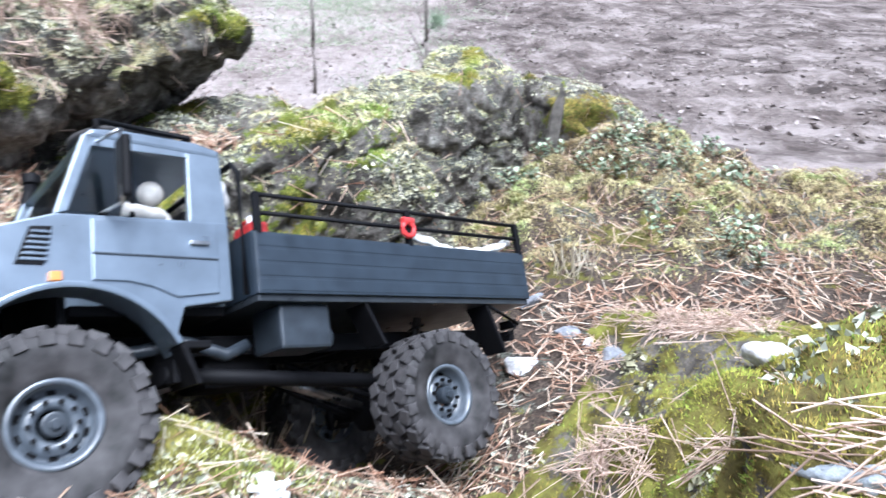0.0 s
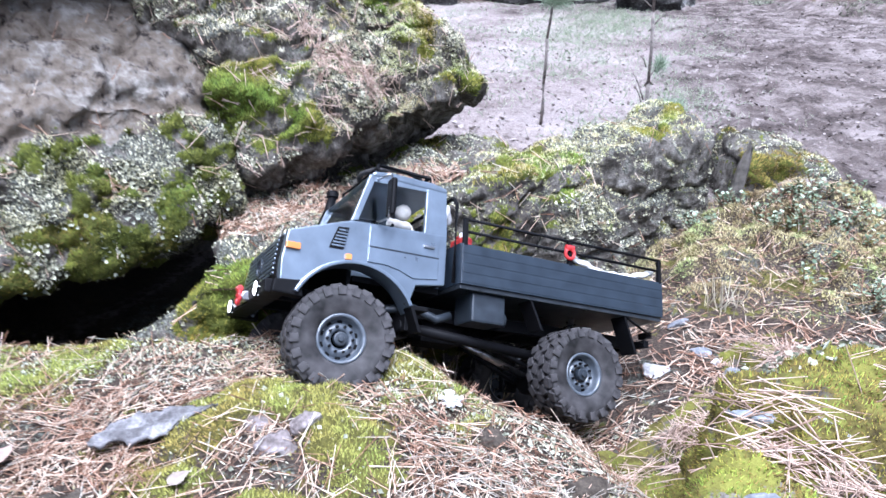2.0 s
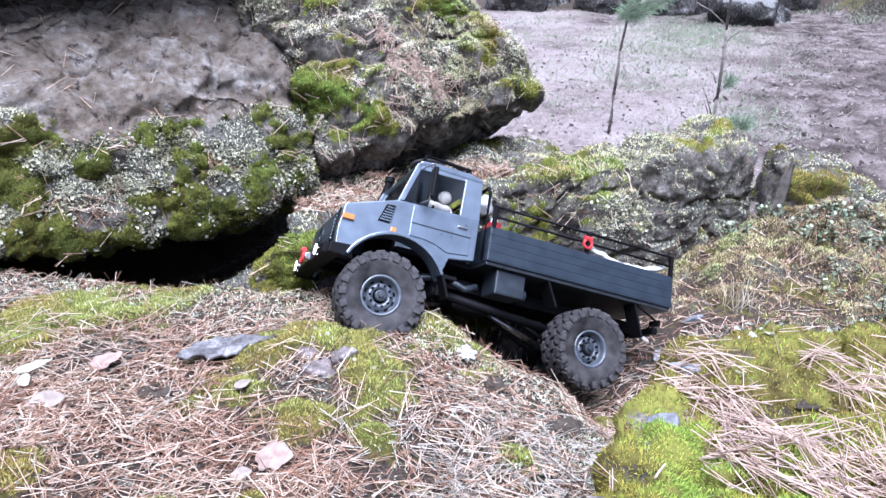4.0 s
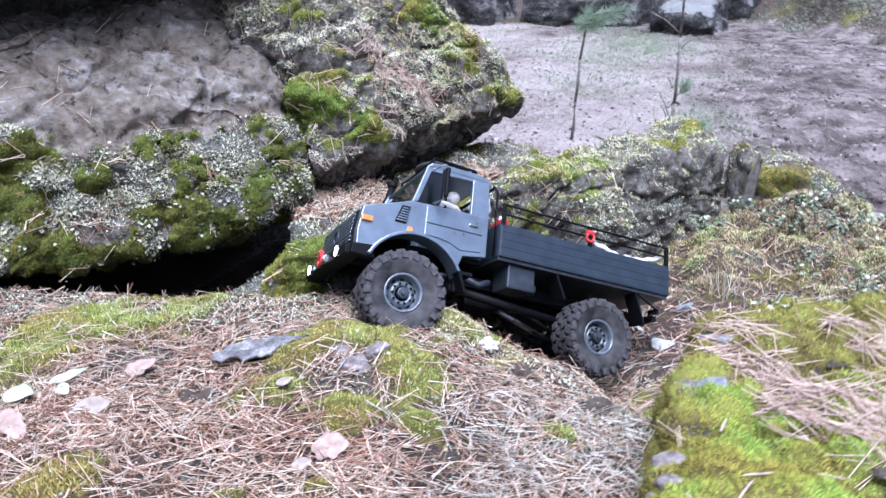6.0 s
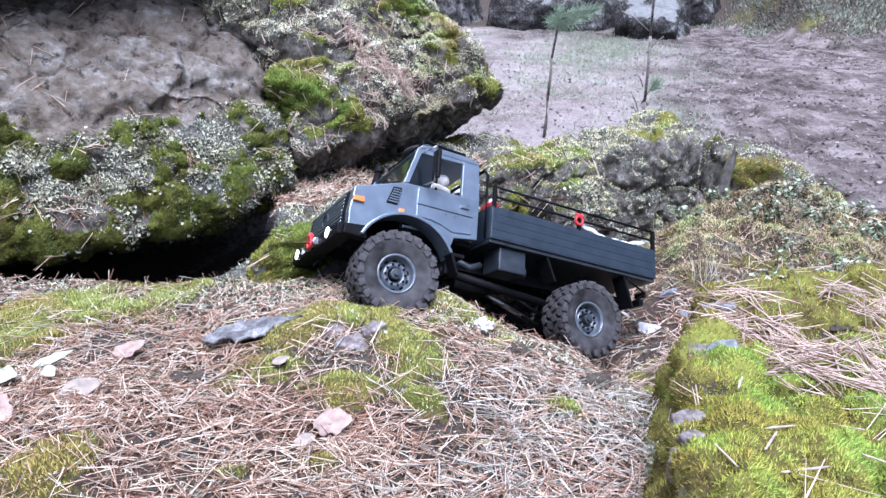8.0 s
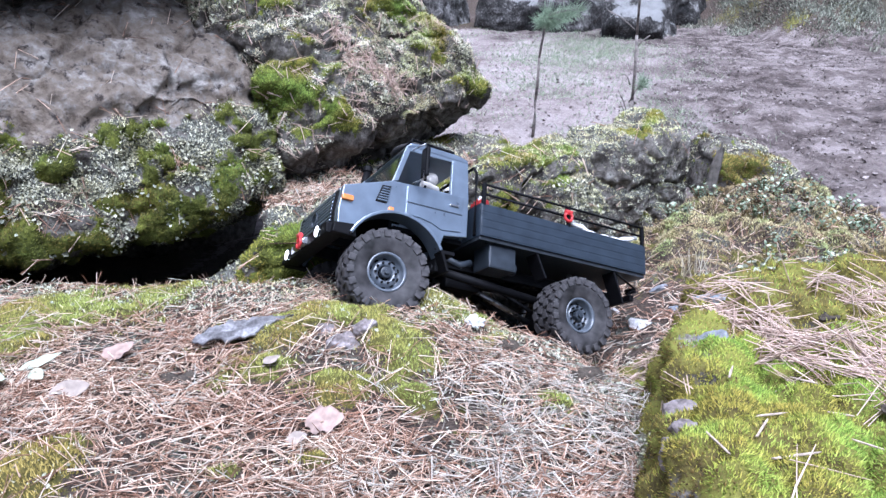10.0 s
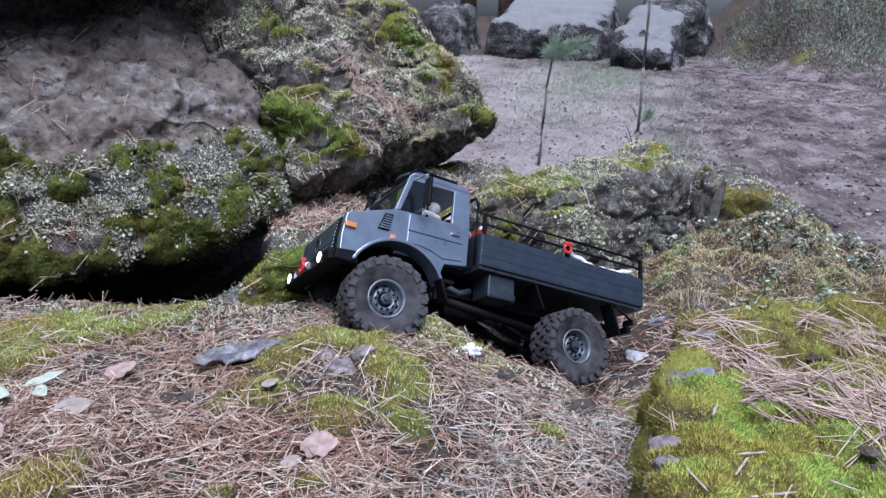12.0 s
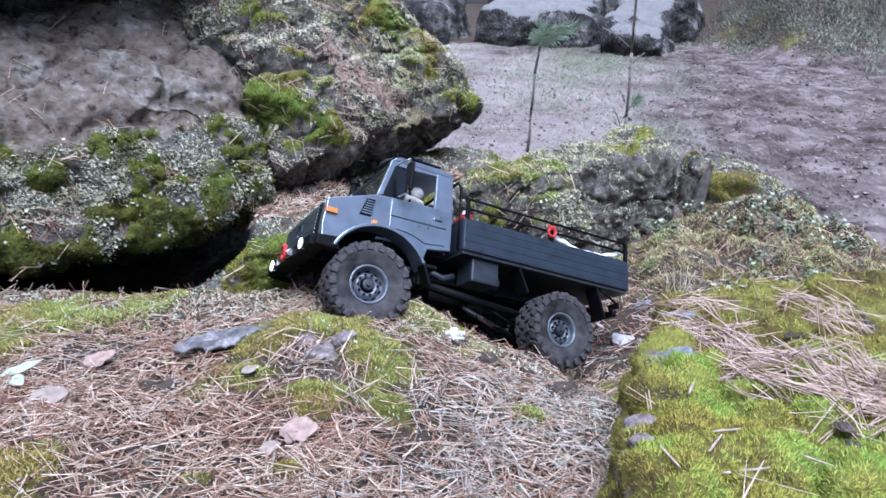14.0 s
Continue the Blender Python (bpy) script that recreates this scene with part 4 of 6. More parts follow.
part("can_cap", cylinder((-0.170, 0.095, 0.211), 0.006, 0.008, "z", 14, 0.001), MAT_WHITE, can)
part("can_handle", tube([(-0.170, 0.072, 0.207), (-0.170, 0.074, 0.214), (-0.170, 0.086, 0.214), (-0.170, 0.088, 0.207)], 0.0018, 6), MAT_RED, can)

# roof rack with a coiled hoop
rack = part("roof_rack", tube([(-0.048, 0.070, 0.279), (-0.046, 0.070, 0.296), (-0.050, 0.062, 0.300), (-0.130, 0.062, 0.298), (-0.130, 0.068, 0.279)], 0.0026, 8), MAT_PLASTIC, truck, "black tubular roof rack")
part("rack_rail", tube([(-0.048, -0.070, 0.279), (-0.046, -0.070, 0.296), (-0.050, -0.062, 0.300), (-0.130, -0.062, 0.298), (-0.130, -0.068, 0.279)], 0.0026, 8), MAT_PLASTIC, rack)
part("rack_bar", tube([(-0.052, -0.062, 0.300), (-0.052, 0.062, 0.300)], 0.0024, 8), MAT_PLASTIC, rack)
part("rack_bar", tube([(-0.128, -0.062, 0.298), (-0.128, 0.062, 0.298)], 0.0024, 8), MAT_PLASTIC, rack)
part("hose_coil", ring((-0.092, 0.004, 0.304), 0.046, 0.0036, "z", 36), MAT_RUBBER, rack, "black coiled hose")
part("hose_coil", ring((-0.086, 0.010, 0.2865), 0.034, 0.0036, "z", 32), MAT_RUBBER, rack, "black coiled hose")

# wheels
R_OUT, HALF = 0.0655, 0.027
TYRE = [(0.029, -0.019), (0.034, -0.0235), (0.050, -0.0265), (0.0575, -0.0262), (0.0605, -0.022), (0.0612, 0.0), (0.0605, 0.022), (0.0575, 0.0262), (0.050, 0.0265), (0.034, 0.0235), (0.029, 0.019)]
tyre_bm = lathe(TYRE, 48)
LUGS = []
for row in range(4):
    for k in range(20):
        a = 2 * math.pi * (k + 0.5 * (row % 2)) / 20
        y = (-0.0195, -0.0065, 0.0065, 0.0195)[row]
        m = Matrix.Rotation(a, 4, "Y") @ Matrix.Translation((0, y, 0)) @ Matrix.Rotation(radians((22, -18, 18, -22)[row]), 4, "Z")
        LUGS.append(("tread_block", m))
for side in (1, -1):
    for k in range(20):
        a = 2 * math.pi * (k + (0.25 if side > 0 else 0.5)) / 20
        LUGS.append(("shoulder_block", Matrix.Rotation(a, 4, "Y") @ Matrix.Rotation(0 if side > 0 else math.pi, 4, "Z")))
BLOCKS = {}
for name, b in (("tread_block", box((-0.0068, -0.0058, 0.0585), (0.0068, 0.0058, R_OUT), 0.0009)), ("shoulder_block", box((-0.0052, 0.0225, 0.0515), (0.0052, 0.0285, 0.0625), 0.001))):
    BLOCKS[name] = bpy.data.meshes.new(name)
    b.to_mesh(BLOCKS[name])
    b.free()
    BLOCKS[name].materials.append(MAT_RUBBER)
tyre_me = bpy.data.meshes.new("tyre")
tyre_bm.to_mesh(tyre_me)
tyre_bm.free()
tyre_me.materials.append(MAT_RUBBER)
rim_bm = lathe([(0.010, 0.008), (0.0125, 0.013), (0.019, 0.012), (0.0205, 0.006), (0.0235, 0.005), (0.0255, 0.015), (0.0265, 0.0205), (0.0300, 0.0215), (0.0305, 0.0185), (0.0285, 0.016), (0.0275, -0.018), (0.0300, -0.0215)], 40)
rim_me = bpy.data.meshes.new("rim")
rim_bm.to_mesh(rim_me)
rim_bm.free()
rim_me.materials.append(MAT_RIM)
hub_bm = cylinder((0, 0.0135, 0), 0.0085, 0.010, "y", 20, 0.0015)
joined(hub_bm, cylinder((0, 0.019, 0), 0.004, 0.006, "y", 6, 0.0006))
hub_me = bpy.data.meshes.new("hub")
hub_bm.to_mesh(hub_me)
hub_bm.free()
hub_me.materials.append(MAT_TANK)
nut_bm = cylinder((0, 0, 0), 0.0019, 0.004, "y", 6, 0.0003)
nut_me = bpy.data.meshes.new("nut")
nut_bm.to_mesh(nut_me)
nut_bm.free()
nut_me.materials.append(MAT_PLASTIC)
hole_bm = cylinder((0, 0, 0), 0.0032, 0.002, "y", 10)
hole_me = bpy.data.meshes.new("rim_hole")
hole_bm.to_mesh(hole_me)
hole_bm.free()
hole_me.materials.append(MAT_PLASTIC)
for x, y, z, turn in ((0.0, 0.103, 0.046, -6), (0.0, -0.103, 0.046, -6), (-0.356, 0.103, 0.038, 0), (-0.356, -0.103, 0.038, 0)):
    wheel = part("wheel", tyre_me, None, truck, "knobbly off-road tyre, dusty black")
    wheel.matrix_basis = pose(x, y, z, 0, 0, turn) @ pose(0, 0, 0, 0, 37 * x + 11 * y, 0 if y > 0 else 180)
    rim = part("rim", rim_me, None, wheel, "satin grey dished rim")
    part("hub", hub_me, None, wheel)
    for name, m in LUGS:
        part(name, BLOCKS[name], None, wheel).matrix_basis = m
    for k in range(10):
        nut = part("nut", nut_me, None, wheel)
        a = 2 * math.pi * k / 10
        nut.location = (0.0155 * math.cos(a), 0.0145, 0.0155 * math.sin(a))
        hole = part("rim_hole", hole_me, None, rim)
        hole.location = (0.0218 * math.cos(a + 0.31), 0.0057, 0.0218 * math.sin(a + 0.31))

# the figure in the driver's seat, one plain shape
fig = bmesh.new()
bmesh.ops.create_uvsphere(fig, u_segments=16, v_segments=12, radius=1, matrix=Matrix.Translation((-0.098, 0.052, 0.198)) @ Matrix.Diagonal((0.016, 0.024, 0.032, 1)))
bmesh.ops.create_uvsphere(fig, u_segments=16, v_segments=12, radius=0.0115, matrix=Matrix.Translation((-0.094, 0.056, 0.241)))
tube([(-0.096, 0.068, 0.216), (-0.086, 0.090, 0.209), (-0.068, 0.096, 0.2095), (-0.056, 0.094, 0.211)], 0.0060, 10, fig)
me = bpy.data.meshes.new("toy_figure")
fig.to_mesh(me)
fig.free()
figure = tagged(linked("toy_figure", me, plain("pale_cloth", (0.46, 0.44, 0.41), 0.8, 0, 0.1, 90)), "plain pale figure sitting in the model truck's cab", "toy figure")
figure.matrix_world = TRUCK_POSE

# rope: draped along the far rail, and a hank hung on the near one
def rope_thing(pts, label):
    bm = tube(pts, 0.0040, 8)
    for k in range(len(pts) - 1):
        tube([Vector(pts[k]) + Vector((0, 0.003, 0.0033)), Vector(pts[k]).lerp(Vector(pts[k + 1]), 0.9) + Vector((0, -0.003, 0.0033))], 0.0016, 5, bm)
    me = bpy.data.meshes.new("rope")
    bm.to_mesh(me)
    bm.free()
    tagged(linked("rope", me, MAT_ROPE), label, "rope").matrix_world = TRUCK_POSE


rope_thing([(-0.166 - 0.33 * k / 99, -0.113 + 0.003 * math.sin(0.17 * k), 0.200 - 0.012 * abs(math.sin(0.0635 * k)) + 0.001 * math.sin(0.6 * k)) for k in range(100)], "white braided rope draped along the truck's load bed")
rope_thing([(-0.338 - 0.160 * k / 59, 0.1105 - 0.002 * math.cos(0.3 * k), 0.209 - 0.017 * math.sin(math.pi * k / 59) + 0.001 * math.sin(0.7 * k)) for k in range(60)], "white braided rope hung from the shackle to the truck's tail")

# ---- growth and litter: needles, moss shoots, lichen flakes ----
def island_mat(name, stops, rough=0.75, tint=None):
    """A material whose colour changes from piece to piece, and slowly over the place."""
    m, nt, b = node_mat(name, rough)
    g = nt.nodes.new("ShaderNodeNewGeometry")
    colour = ramp_node(nt, g.outputs["Random Per Island"], stops)
    if tint:
        co = nt.nodes.new("ShaderNodeTexCoord")
        n = noise_node(nt, co, tint[0], 3)
        mm = nt.nodes.new("ShaderNodeMix")
        mm.data_type, mm.blend_type = "RGBA", "MULTIPLY"
        mm.inputs["Factor"].default_value = 1.0
        nt.links.new(colour, mm.inputs["A"])
        nt.links.new(ramp_node(nt, n, tint[1]), mm.inputs["B"])
        colour = mm.outputs["Result"]
    nt.links.new(colour, b.inputs["Base Color"])
    b.inputs["Specular IOR Level"].default_value = 0.3
    return m


MAT_NEEDLE = island_mat("dry_pine_needles", [(0.0, (0.06, 0.034, 0.022)), (0.26, (0.28, 0.155, 0.10)), (0.54, (0.45, 0.312, 0.228)), (0.88, (0.76, 0.655, 0.54)), (1.0, (0.43, 0.44, 0.40))], 0.6, (7.0, [(0.40, (0.9, 0.82, 0.78)), (0.60, (1.0, 1.0, 0.98))]))
MAT_OLDNEEDLE = island_mat("weathered_grey_needles", [(0.0, (0.10, 0.09, 0.075)), (0.4, (0.34, 0.31, 0.26)), (0.8, (0.62, 0.58, 0.51)), (1.0, (0.42, 0.33, 0.27))], 0.7)
MAT_FRESH = island_mat("pale_pine_needles", [(0.0, (0.22, 0.14, 0.10)), (0.4, (0.46, 0.34, 0.27)), (0.8, (0.62, 0.48, 0.40)), (1.0, (0.40, 0.30, 0.25))], 0.55)
MAT_MOSS = island_mat("moss_shoots", [(0.0, (0.045, 0.055, 0.008)), (0.5, (0.13, 0.145, 0.018)), (1.0, (0.28, 0.285, 0.055))], 0.7, (6.0, [(0.36, (1.05, 0.75, 0.6)), (0.5, (0.95, 0.95, 0.8)), (0.64, (0.75, 1.05, 0.8))]))
MAT_DARKMOSS = island_mat("dark_moss_shoots", [(0.0, (0.028, 0.034, 0.006)), (0.5, (0.085, 0.092, 0.013)), (1.0, (0.20, 0.20, 0.04))], 0.75, (7.0, [(0.38, (0.9, 0.7, 0.55)), (0.5, (0.9, 0.9, 0.8)), (0.64, (0.75, 1.0, 0.8))]))
MAT_STRAWFUZZ = island_mat("straw_coloured_lichen", [(0.0, (0.22, 0.20, 0.13)), (0.5, (0.52, 0.49, 0.36)), (1.0, (0.78, 0.75, 0.61))], 0.9, (12.0, [(0.40, (0.7, 0.66, 0.58)), (0.55, (1, 1, 1))]))
MAT_TUFT = island_mat("yellowish_moss_tufts", [(0.0, (0.08, 0.065, 0.04)), (0.5, (0.27, 0.24, 0.12)), (1.0, (0.58, 0.54, 0.34))], 0.8, (13.0, [(0.38, (0.62, 0.50, 0.46)), (0.48, (0.95, 0.88, 0.82)), (0.56, (1.05, 1.02, 0.9)), (0.66, (0.75, 0.95, 0.65))]))
MAT_BROWN = island_mat("brownish_moss_shoots", [(0.0, (0.045, 0.030, 0.010)), (0.5, (0.15, 0.112, 0.028)), (1.0, (0.34, 0.275, 0.075))], 0.8, (20.0, [(0.40, (0.7, 0.6, 0.6)), (0.6, (1.05, 1.1, 0.9))]))
MAT_LIME = island_mat("fresh_moss_shoots", [(0.0, (0.07, 0.095, 0.012)), (0.5, (0.20, 0.25, 0.033)), (1.0, (0.40, 0.45, 0.10))], 0.7, (18.0, [(0.40, (0.9, 0.66, 0.55)), (0.48, (1.0, 0.9, 0.75)), (0.55, (0.95, 1.0, 0.85)), (0.64, (0.75, 0.95, 0.7))]))
MAT_LICHEN = island_mat("lichen_flakes", [(0.0, (0.13, 0.132, 0.096)), (0.35, (0.33, 0.325, 0.235)), (0.8, (0.48, 0.475, 0.36)), (1.0, (0.62, 0.61, 0.48))], 0.9, (16.0, [(0.40, (0.45, 0.43, 0.35)), (0.5, (0.9, 0.88, 0.8)), (0.58, (1, 1, 1))]))
MAT_CRUMBLE = island_mat("lichen_crumbs", [(0.0, (0.12, 0.12, 0.085)), (0.5, (0.31, 0.325, 0.25)), (1.0, (0.54, 0.56, 0.46))], 0.9)
MAT_OLIVE = island_mat("olive_moss_shoots", [(0.0, (0.075, 0.068, 0.015)), (0.5, (0.195, 0.182, 0.042)), (1.0, (0.37, 0.345, 0.115))], 0.75, (8.0, [(0.38, (0.95, 0.8, 0.7)), (0.6, (0.85, 1.05, 0.8))]))

MAT_FUZZ = island_mat("soft_lichen", [(0.0, (0.19, 0.18, 0.115)), (0.5, (0.45, 0.445, 0.325)), (1.0, (0.73, 0.72, 0.56))], 0.9, (10.0, [(0.40, (0.95, 0.9, 0.7)), (0.55, (1, 1, 1))]))
MAT_PALEMOSS = island_mat("pale_moss_shoots", [(0.0, (0.16, 0.145, 0.065)), (0.5, (0.40, 0.385, 0.21)), (1.0, (0.66, 0.64, 0.44))], 0.8, (12.0, [(0.40, (0.85, 0.75, 0.7)), (0.6, (0.9, 1.0, 0.8))]))


def tangents(n, r):
    a = np.cross(n, r.normal(size=n.shape))
    a /= np.linalg.norm(a, axis=1)[:, None]
    return a, np.cross(n, a)


def strands(name, base, way, up, length, radius, bend, rings=((0.0, 0.8), (0.5, 1.0), (1.0, 0.45))):
    """Thin three-sided bars as one mesh, curved where they have three rings."""
    side = np.cross(way, up)
    side /= np.maximum(np.linalg.norm(side, axis=1), 1e-9)[:, None]
    top = np.cross(side, way)
    k = len(base)
    n = 3 * len(rings)
    out = np.zeros((k, n, 3))
    for r, (s, w) in enumerate(rings):
        mid = base + way * (length * s)[:, None] + top * (bend * 4 * s * (1 - s))[:, None]
        for c in range(3):
            a = 2 * math.pi * c / 3
            out[:, r * 3 + c] = mid + (side * math.cos(a) + top * math.sin(a)) * (radius * w)[:, None]
    q = np.array([(r * 3 + c, r * 3 + (c + 1) % 3, r * 3 + 3 + (c + 1) % 3, r * 3 + 3 + c) for r in range(len(rings) - 1) for c in range(3)])
    faces = (q[None] + n * np.arange(k)[:, None, None]).reshape(-1, 4)
    return mesh_of(name, out.reshape(-1, 3), faces)


def needles(surface, weight, count, seed, length=(0.030, 0.056), radius=0.0009, lift=0.008, lean=0.2, aim=None):
    """Needles in pairs lying on a surface: a mesh."""
    r = np.random.default_rng(seed)
    p, n, _ = scatter(surface[0], surface[1], weight, count, seed)
    a, b = tangents(n, r)
    ang = r.uniform(0, 2 * math.pi, count)
    if aim:
        a = np.asarray(aim[:3]) - n * (n @ np.asarray(aim[:3]))[:, None]
        a /= np.linalg.norm(a, axis=1)[:, None]
        b, ang = np.cross(n, a), r.normal(0, aim[3], count)
    d = a * np.cos(ang)[:, None] + b * np.sin(ang)[:, None] + n * r.normal(0.03, lean, count)[:, None]
    d2 = d + (np.cross(n, d)) * r.choice((-1, 1), count)[:, None] * r.uniform(0.05, 0.35, count)[:, None]
    p = p + n * r.uniform(0.0008, lift, count)[:, None]
    ln = r.uniform(*length, count)
    pair = r.random(count) < 0.6
    base = np.concatenate([p, p[pair]])
    way = np.concatenate([d, d2[pair]])
    way /= np.linalg.norm(way, axis=1)[:, None]
    ln = np.concatenate([ln, ln[pair] * r.uniform(0.9, 1.05, pair.sum())])
    up = np.concatenate([n, n[pair]])
    k = len(base)
    return strands("fallen_needles", base - way * (ln * 0.5)[:, None], way, up, ln, r.uniform(0.75, 1.25, k) * radius, r.normal(0, 0.003, k), ((0.0, 0.9), (1.0, 0.6)) if aim is None else ((0.0, 0.8), (0.5, 1.0), (1.0, 0.45)))


def shoots(surface, weight, count, seed, height=(0.004, 0.010), radius=0.0010, lean=0.5):
    """Moss shoots as small three-sided spikes: a mesh."""
    r = np.random.default_rng(seed)
    p, n, _ = scatter(surface[0], surface[1], weight, count, seed)
    a, b = tangents(n, r)
    up = n * 0.8 + np.array((0, 0, 0.35)) + r.normal(0, lean, (count, 3)) * 0.6
    up /= np.linalg.norm(up, axis=1)[:, None]
    h, w = r.uniform(*height, count)[:, None], (r.uniform(0.6, 1.3, count) * radius)[:, None]
    v = np.stack([p + a * w - n * 0.001, p - a * w * 0.5 + b * w * 0.87 - n * 0.001, p - a * w * 0.5 - b * w * 0.87 - n * 0.001, p + up * h], 1)
    f = (np.array([(0, 1, 3), (1, 2, 3), (2, 0, 3)])[None] + 4 * np.arange(count)[:, None, None]).reshape(-1, 3)
    return mesh_of("moss_shoots", v.reshape(-1, 3), f, 3)


def flakes(surface, weight, count, seed, size=(0.002, 0.0065), cup=0.5, lift=0.003, tilt=0.45):
    """Crumpled four-sided flakes: a mesh."""
    r = np.random.default_rng(seed)
    p, n, _ = scatter(surface[0], surface[1], weight, count, seed)
    n = n + r.normal(0, tilt, n.shape)
    n /= np.linalg.norm(n, axis=1)[:, None]
    a, b = tangents(n, r)
    w = r.uniform(0, 1, count) ** 2 * (size[1] - size[0]) + size[0]
    p = p + n * (r.uniform(0, lift, count) + 0.0005)[:, None]
    v = np.zeros((count, 5, 3))
    v[:, 4] = p - n * (w * 0.1)[:, None]
    for c in range(4):
        t = 2 * math.pi * c / 4
        rad = w * r.uniform(0.55, 1.25, count)
        v[:, c] = p + (a * math.cos(t) + b * math.sin(t)) * rad[:, None] + n * (w * r.uniform(-0.2, cup, count))[:, None]
    f = (np.array([(c, (c + 1) % 4, 4) for c in range(4)])[None] + 5 * np.arange(count)[:, None, None]).reshape(-1, 3)
    return mesh_of("lichen_flakes", v.reshape(-1, 3), f, 3, flat=True)


def stuff(name, me, mat, label, category):
    return tagged(linked(name, me, mat), label, category, kind="stuff")


LAND = (LAND_V, LAND_F)
shelf = local * smooth(0.62 - ly, -0.1, 0.15) * smooth(lx, -1.0, -0.9) * smooth(0.35 - lx, 0, 0.05) * smooth(ly, -0.42, -0.36)
gully_w = local * smooth(ly, 0.45, 0.6) * smooth(1.3 - ly, 0, 0.3) * smooth(lx, -0.5, -0.3) * smooth(0.75 - lx, 0, 0.1)
crest = shelf * smooth(ly - np.interp(lx, CREST_X, CREST_Y), -0.17, -0.04)
tidy = 0.35 + smooth(fbm(LAND_V, 0.10, 3, 58), -0.5, 0.3)
stuff("fallen_needles", needles(LAND, (1 + 0.9 * smooth(0.14 - ly, 0, 0.12)) * (shelf * tidy * (1 - 0.8 * crest) * smooth(land_litter, 0.25, 0.8) ** 1.4 + 0.30 * shelf * smooth(0.75 - land_moss, 0, 0.4) + 0.09 * shelf), 23000, 101, (0.022, 0.055), 0.00060, 0.009, 0.24), MAT_NEEDLE, "dry straw-coloured pine needles strewn over the forest floor", "pine needles")
grey_w = shelf * smooth(lx + 0.08 * fbm(LAND_V, 0.12, 3, 57), -0.16, 0.02) * smooth(0.36 - ly, 0, 0.1) * smooth(0.75 - land_moss, 0, 0.4)
stuff("fallen_needles", needles(LAND, grey_w + 1e-7, 3200, 109, (0.02, 0.05), 0.0006, 0.011, 0.3), MAT_OLDNEEDLE, "weathered grey pine needles heaped beside the mossy block", "pine needles")
stuff("fallen_needles", needles(LAND, gully_w * smooth(land_litter, 0.2, 0.8), 4000, 102, (0.022, 0.05), 0.0009), MAT_NEEDLE, "reddish dry pine needles in the gully between the rocks", "pine needles")
stuff("moss_shoots", shoots(LAND, shelf * smooth(land_moss, 0.35, 0.7), 34000, 103, (0.003, 0.006)), MAT_OLIVE, "yellow-green moss growing over the forest floor", "moss")
slope_w = local * slope_moss * smooth(1.0 - lx, 0, 0.1) * smooth(1.7 - ly, 0, 0.1)
clumps = smooth(fbm(LAND_V, 0.07, 3, 33), -0.08, 0.3)
stuff("moss_shoots", shoots(LAND, slope_w * (0.12 + clumps), 32000, 104, (0.004, 0.011), 0.0013, 0.8), MAT_TUFT, "tufted yellowish moss on the slope above the gully", "moss")
stuff("lichen_flakes", flakes(LAND, shelf * smooth(land_lichen, 0.25, 0.6) + 0.25 * shelf + 0.5 * grey_w + 2.5 * crest * smooth(0.7 - land_moss, 0, 0.3), 26000, 105, (0.0012, 0.0040), 0.6, 0.005, 0.8), MAT_CRUMBLE, "pale grey-green lichen crumbs among the needles", "lichen")
stuff("lichen_tufts", shoots(LAND, crest * (0.25 + smooth(fbm(LAND_V, 0.06, 3, 59), -0.2, 0.3)) + 0.10 * shelf + 0.25 * grey_w, 20000, 108, (0.003, 0.008), 0.0013, 1.0), MAT_FUZZ, "soft grey-green lichen tufts along the edge of the shelf", "lichen")
stuff("moss_tufts", flakes(LAND, slope_w * (0.4 + clumps), 10000, 106, (0.001, 0.0034), 0.8, 0.010, 0.9), MAT_TUFT, "crumbly yellowish moss and lichen on the slope", "moss")
stuff("fallen_needles", needles(LAND, slope_w * (0.1 + smooth(0.7 - clumps, 0, 0.5)), 1400, 107, (0.022, 0.05), 0.0008), MAT_NEEDLE, "brown needles and dead stalks caught in the moss of the slope", "pine needles")
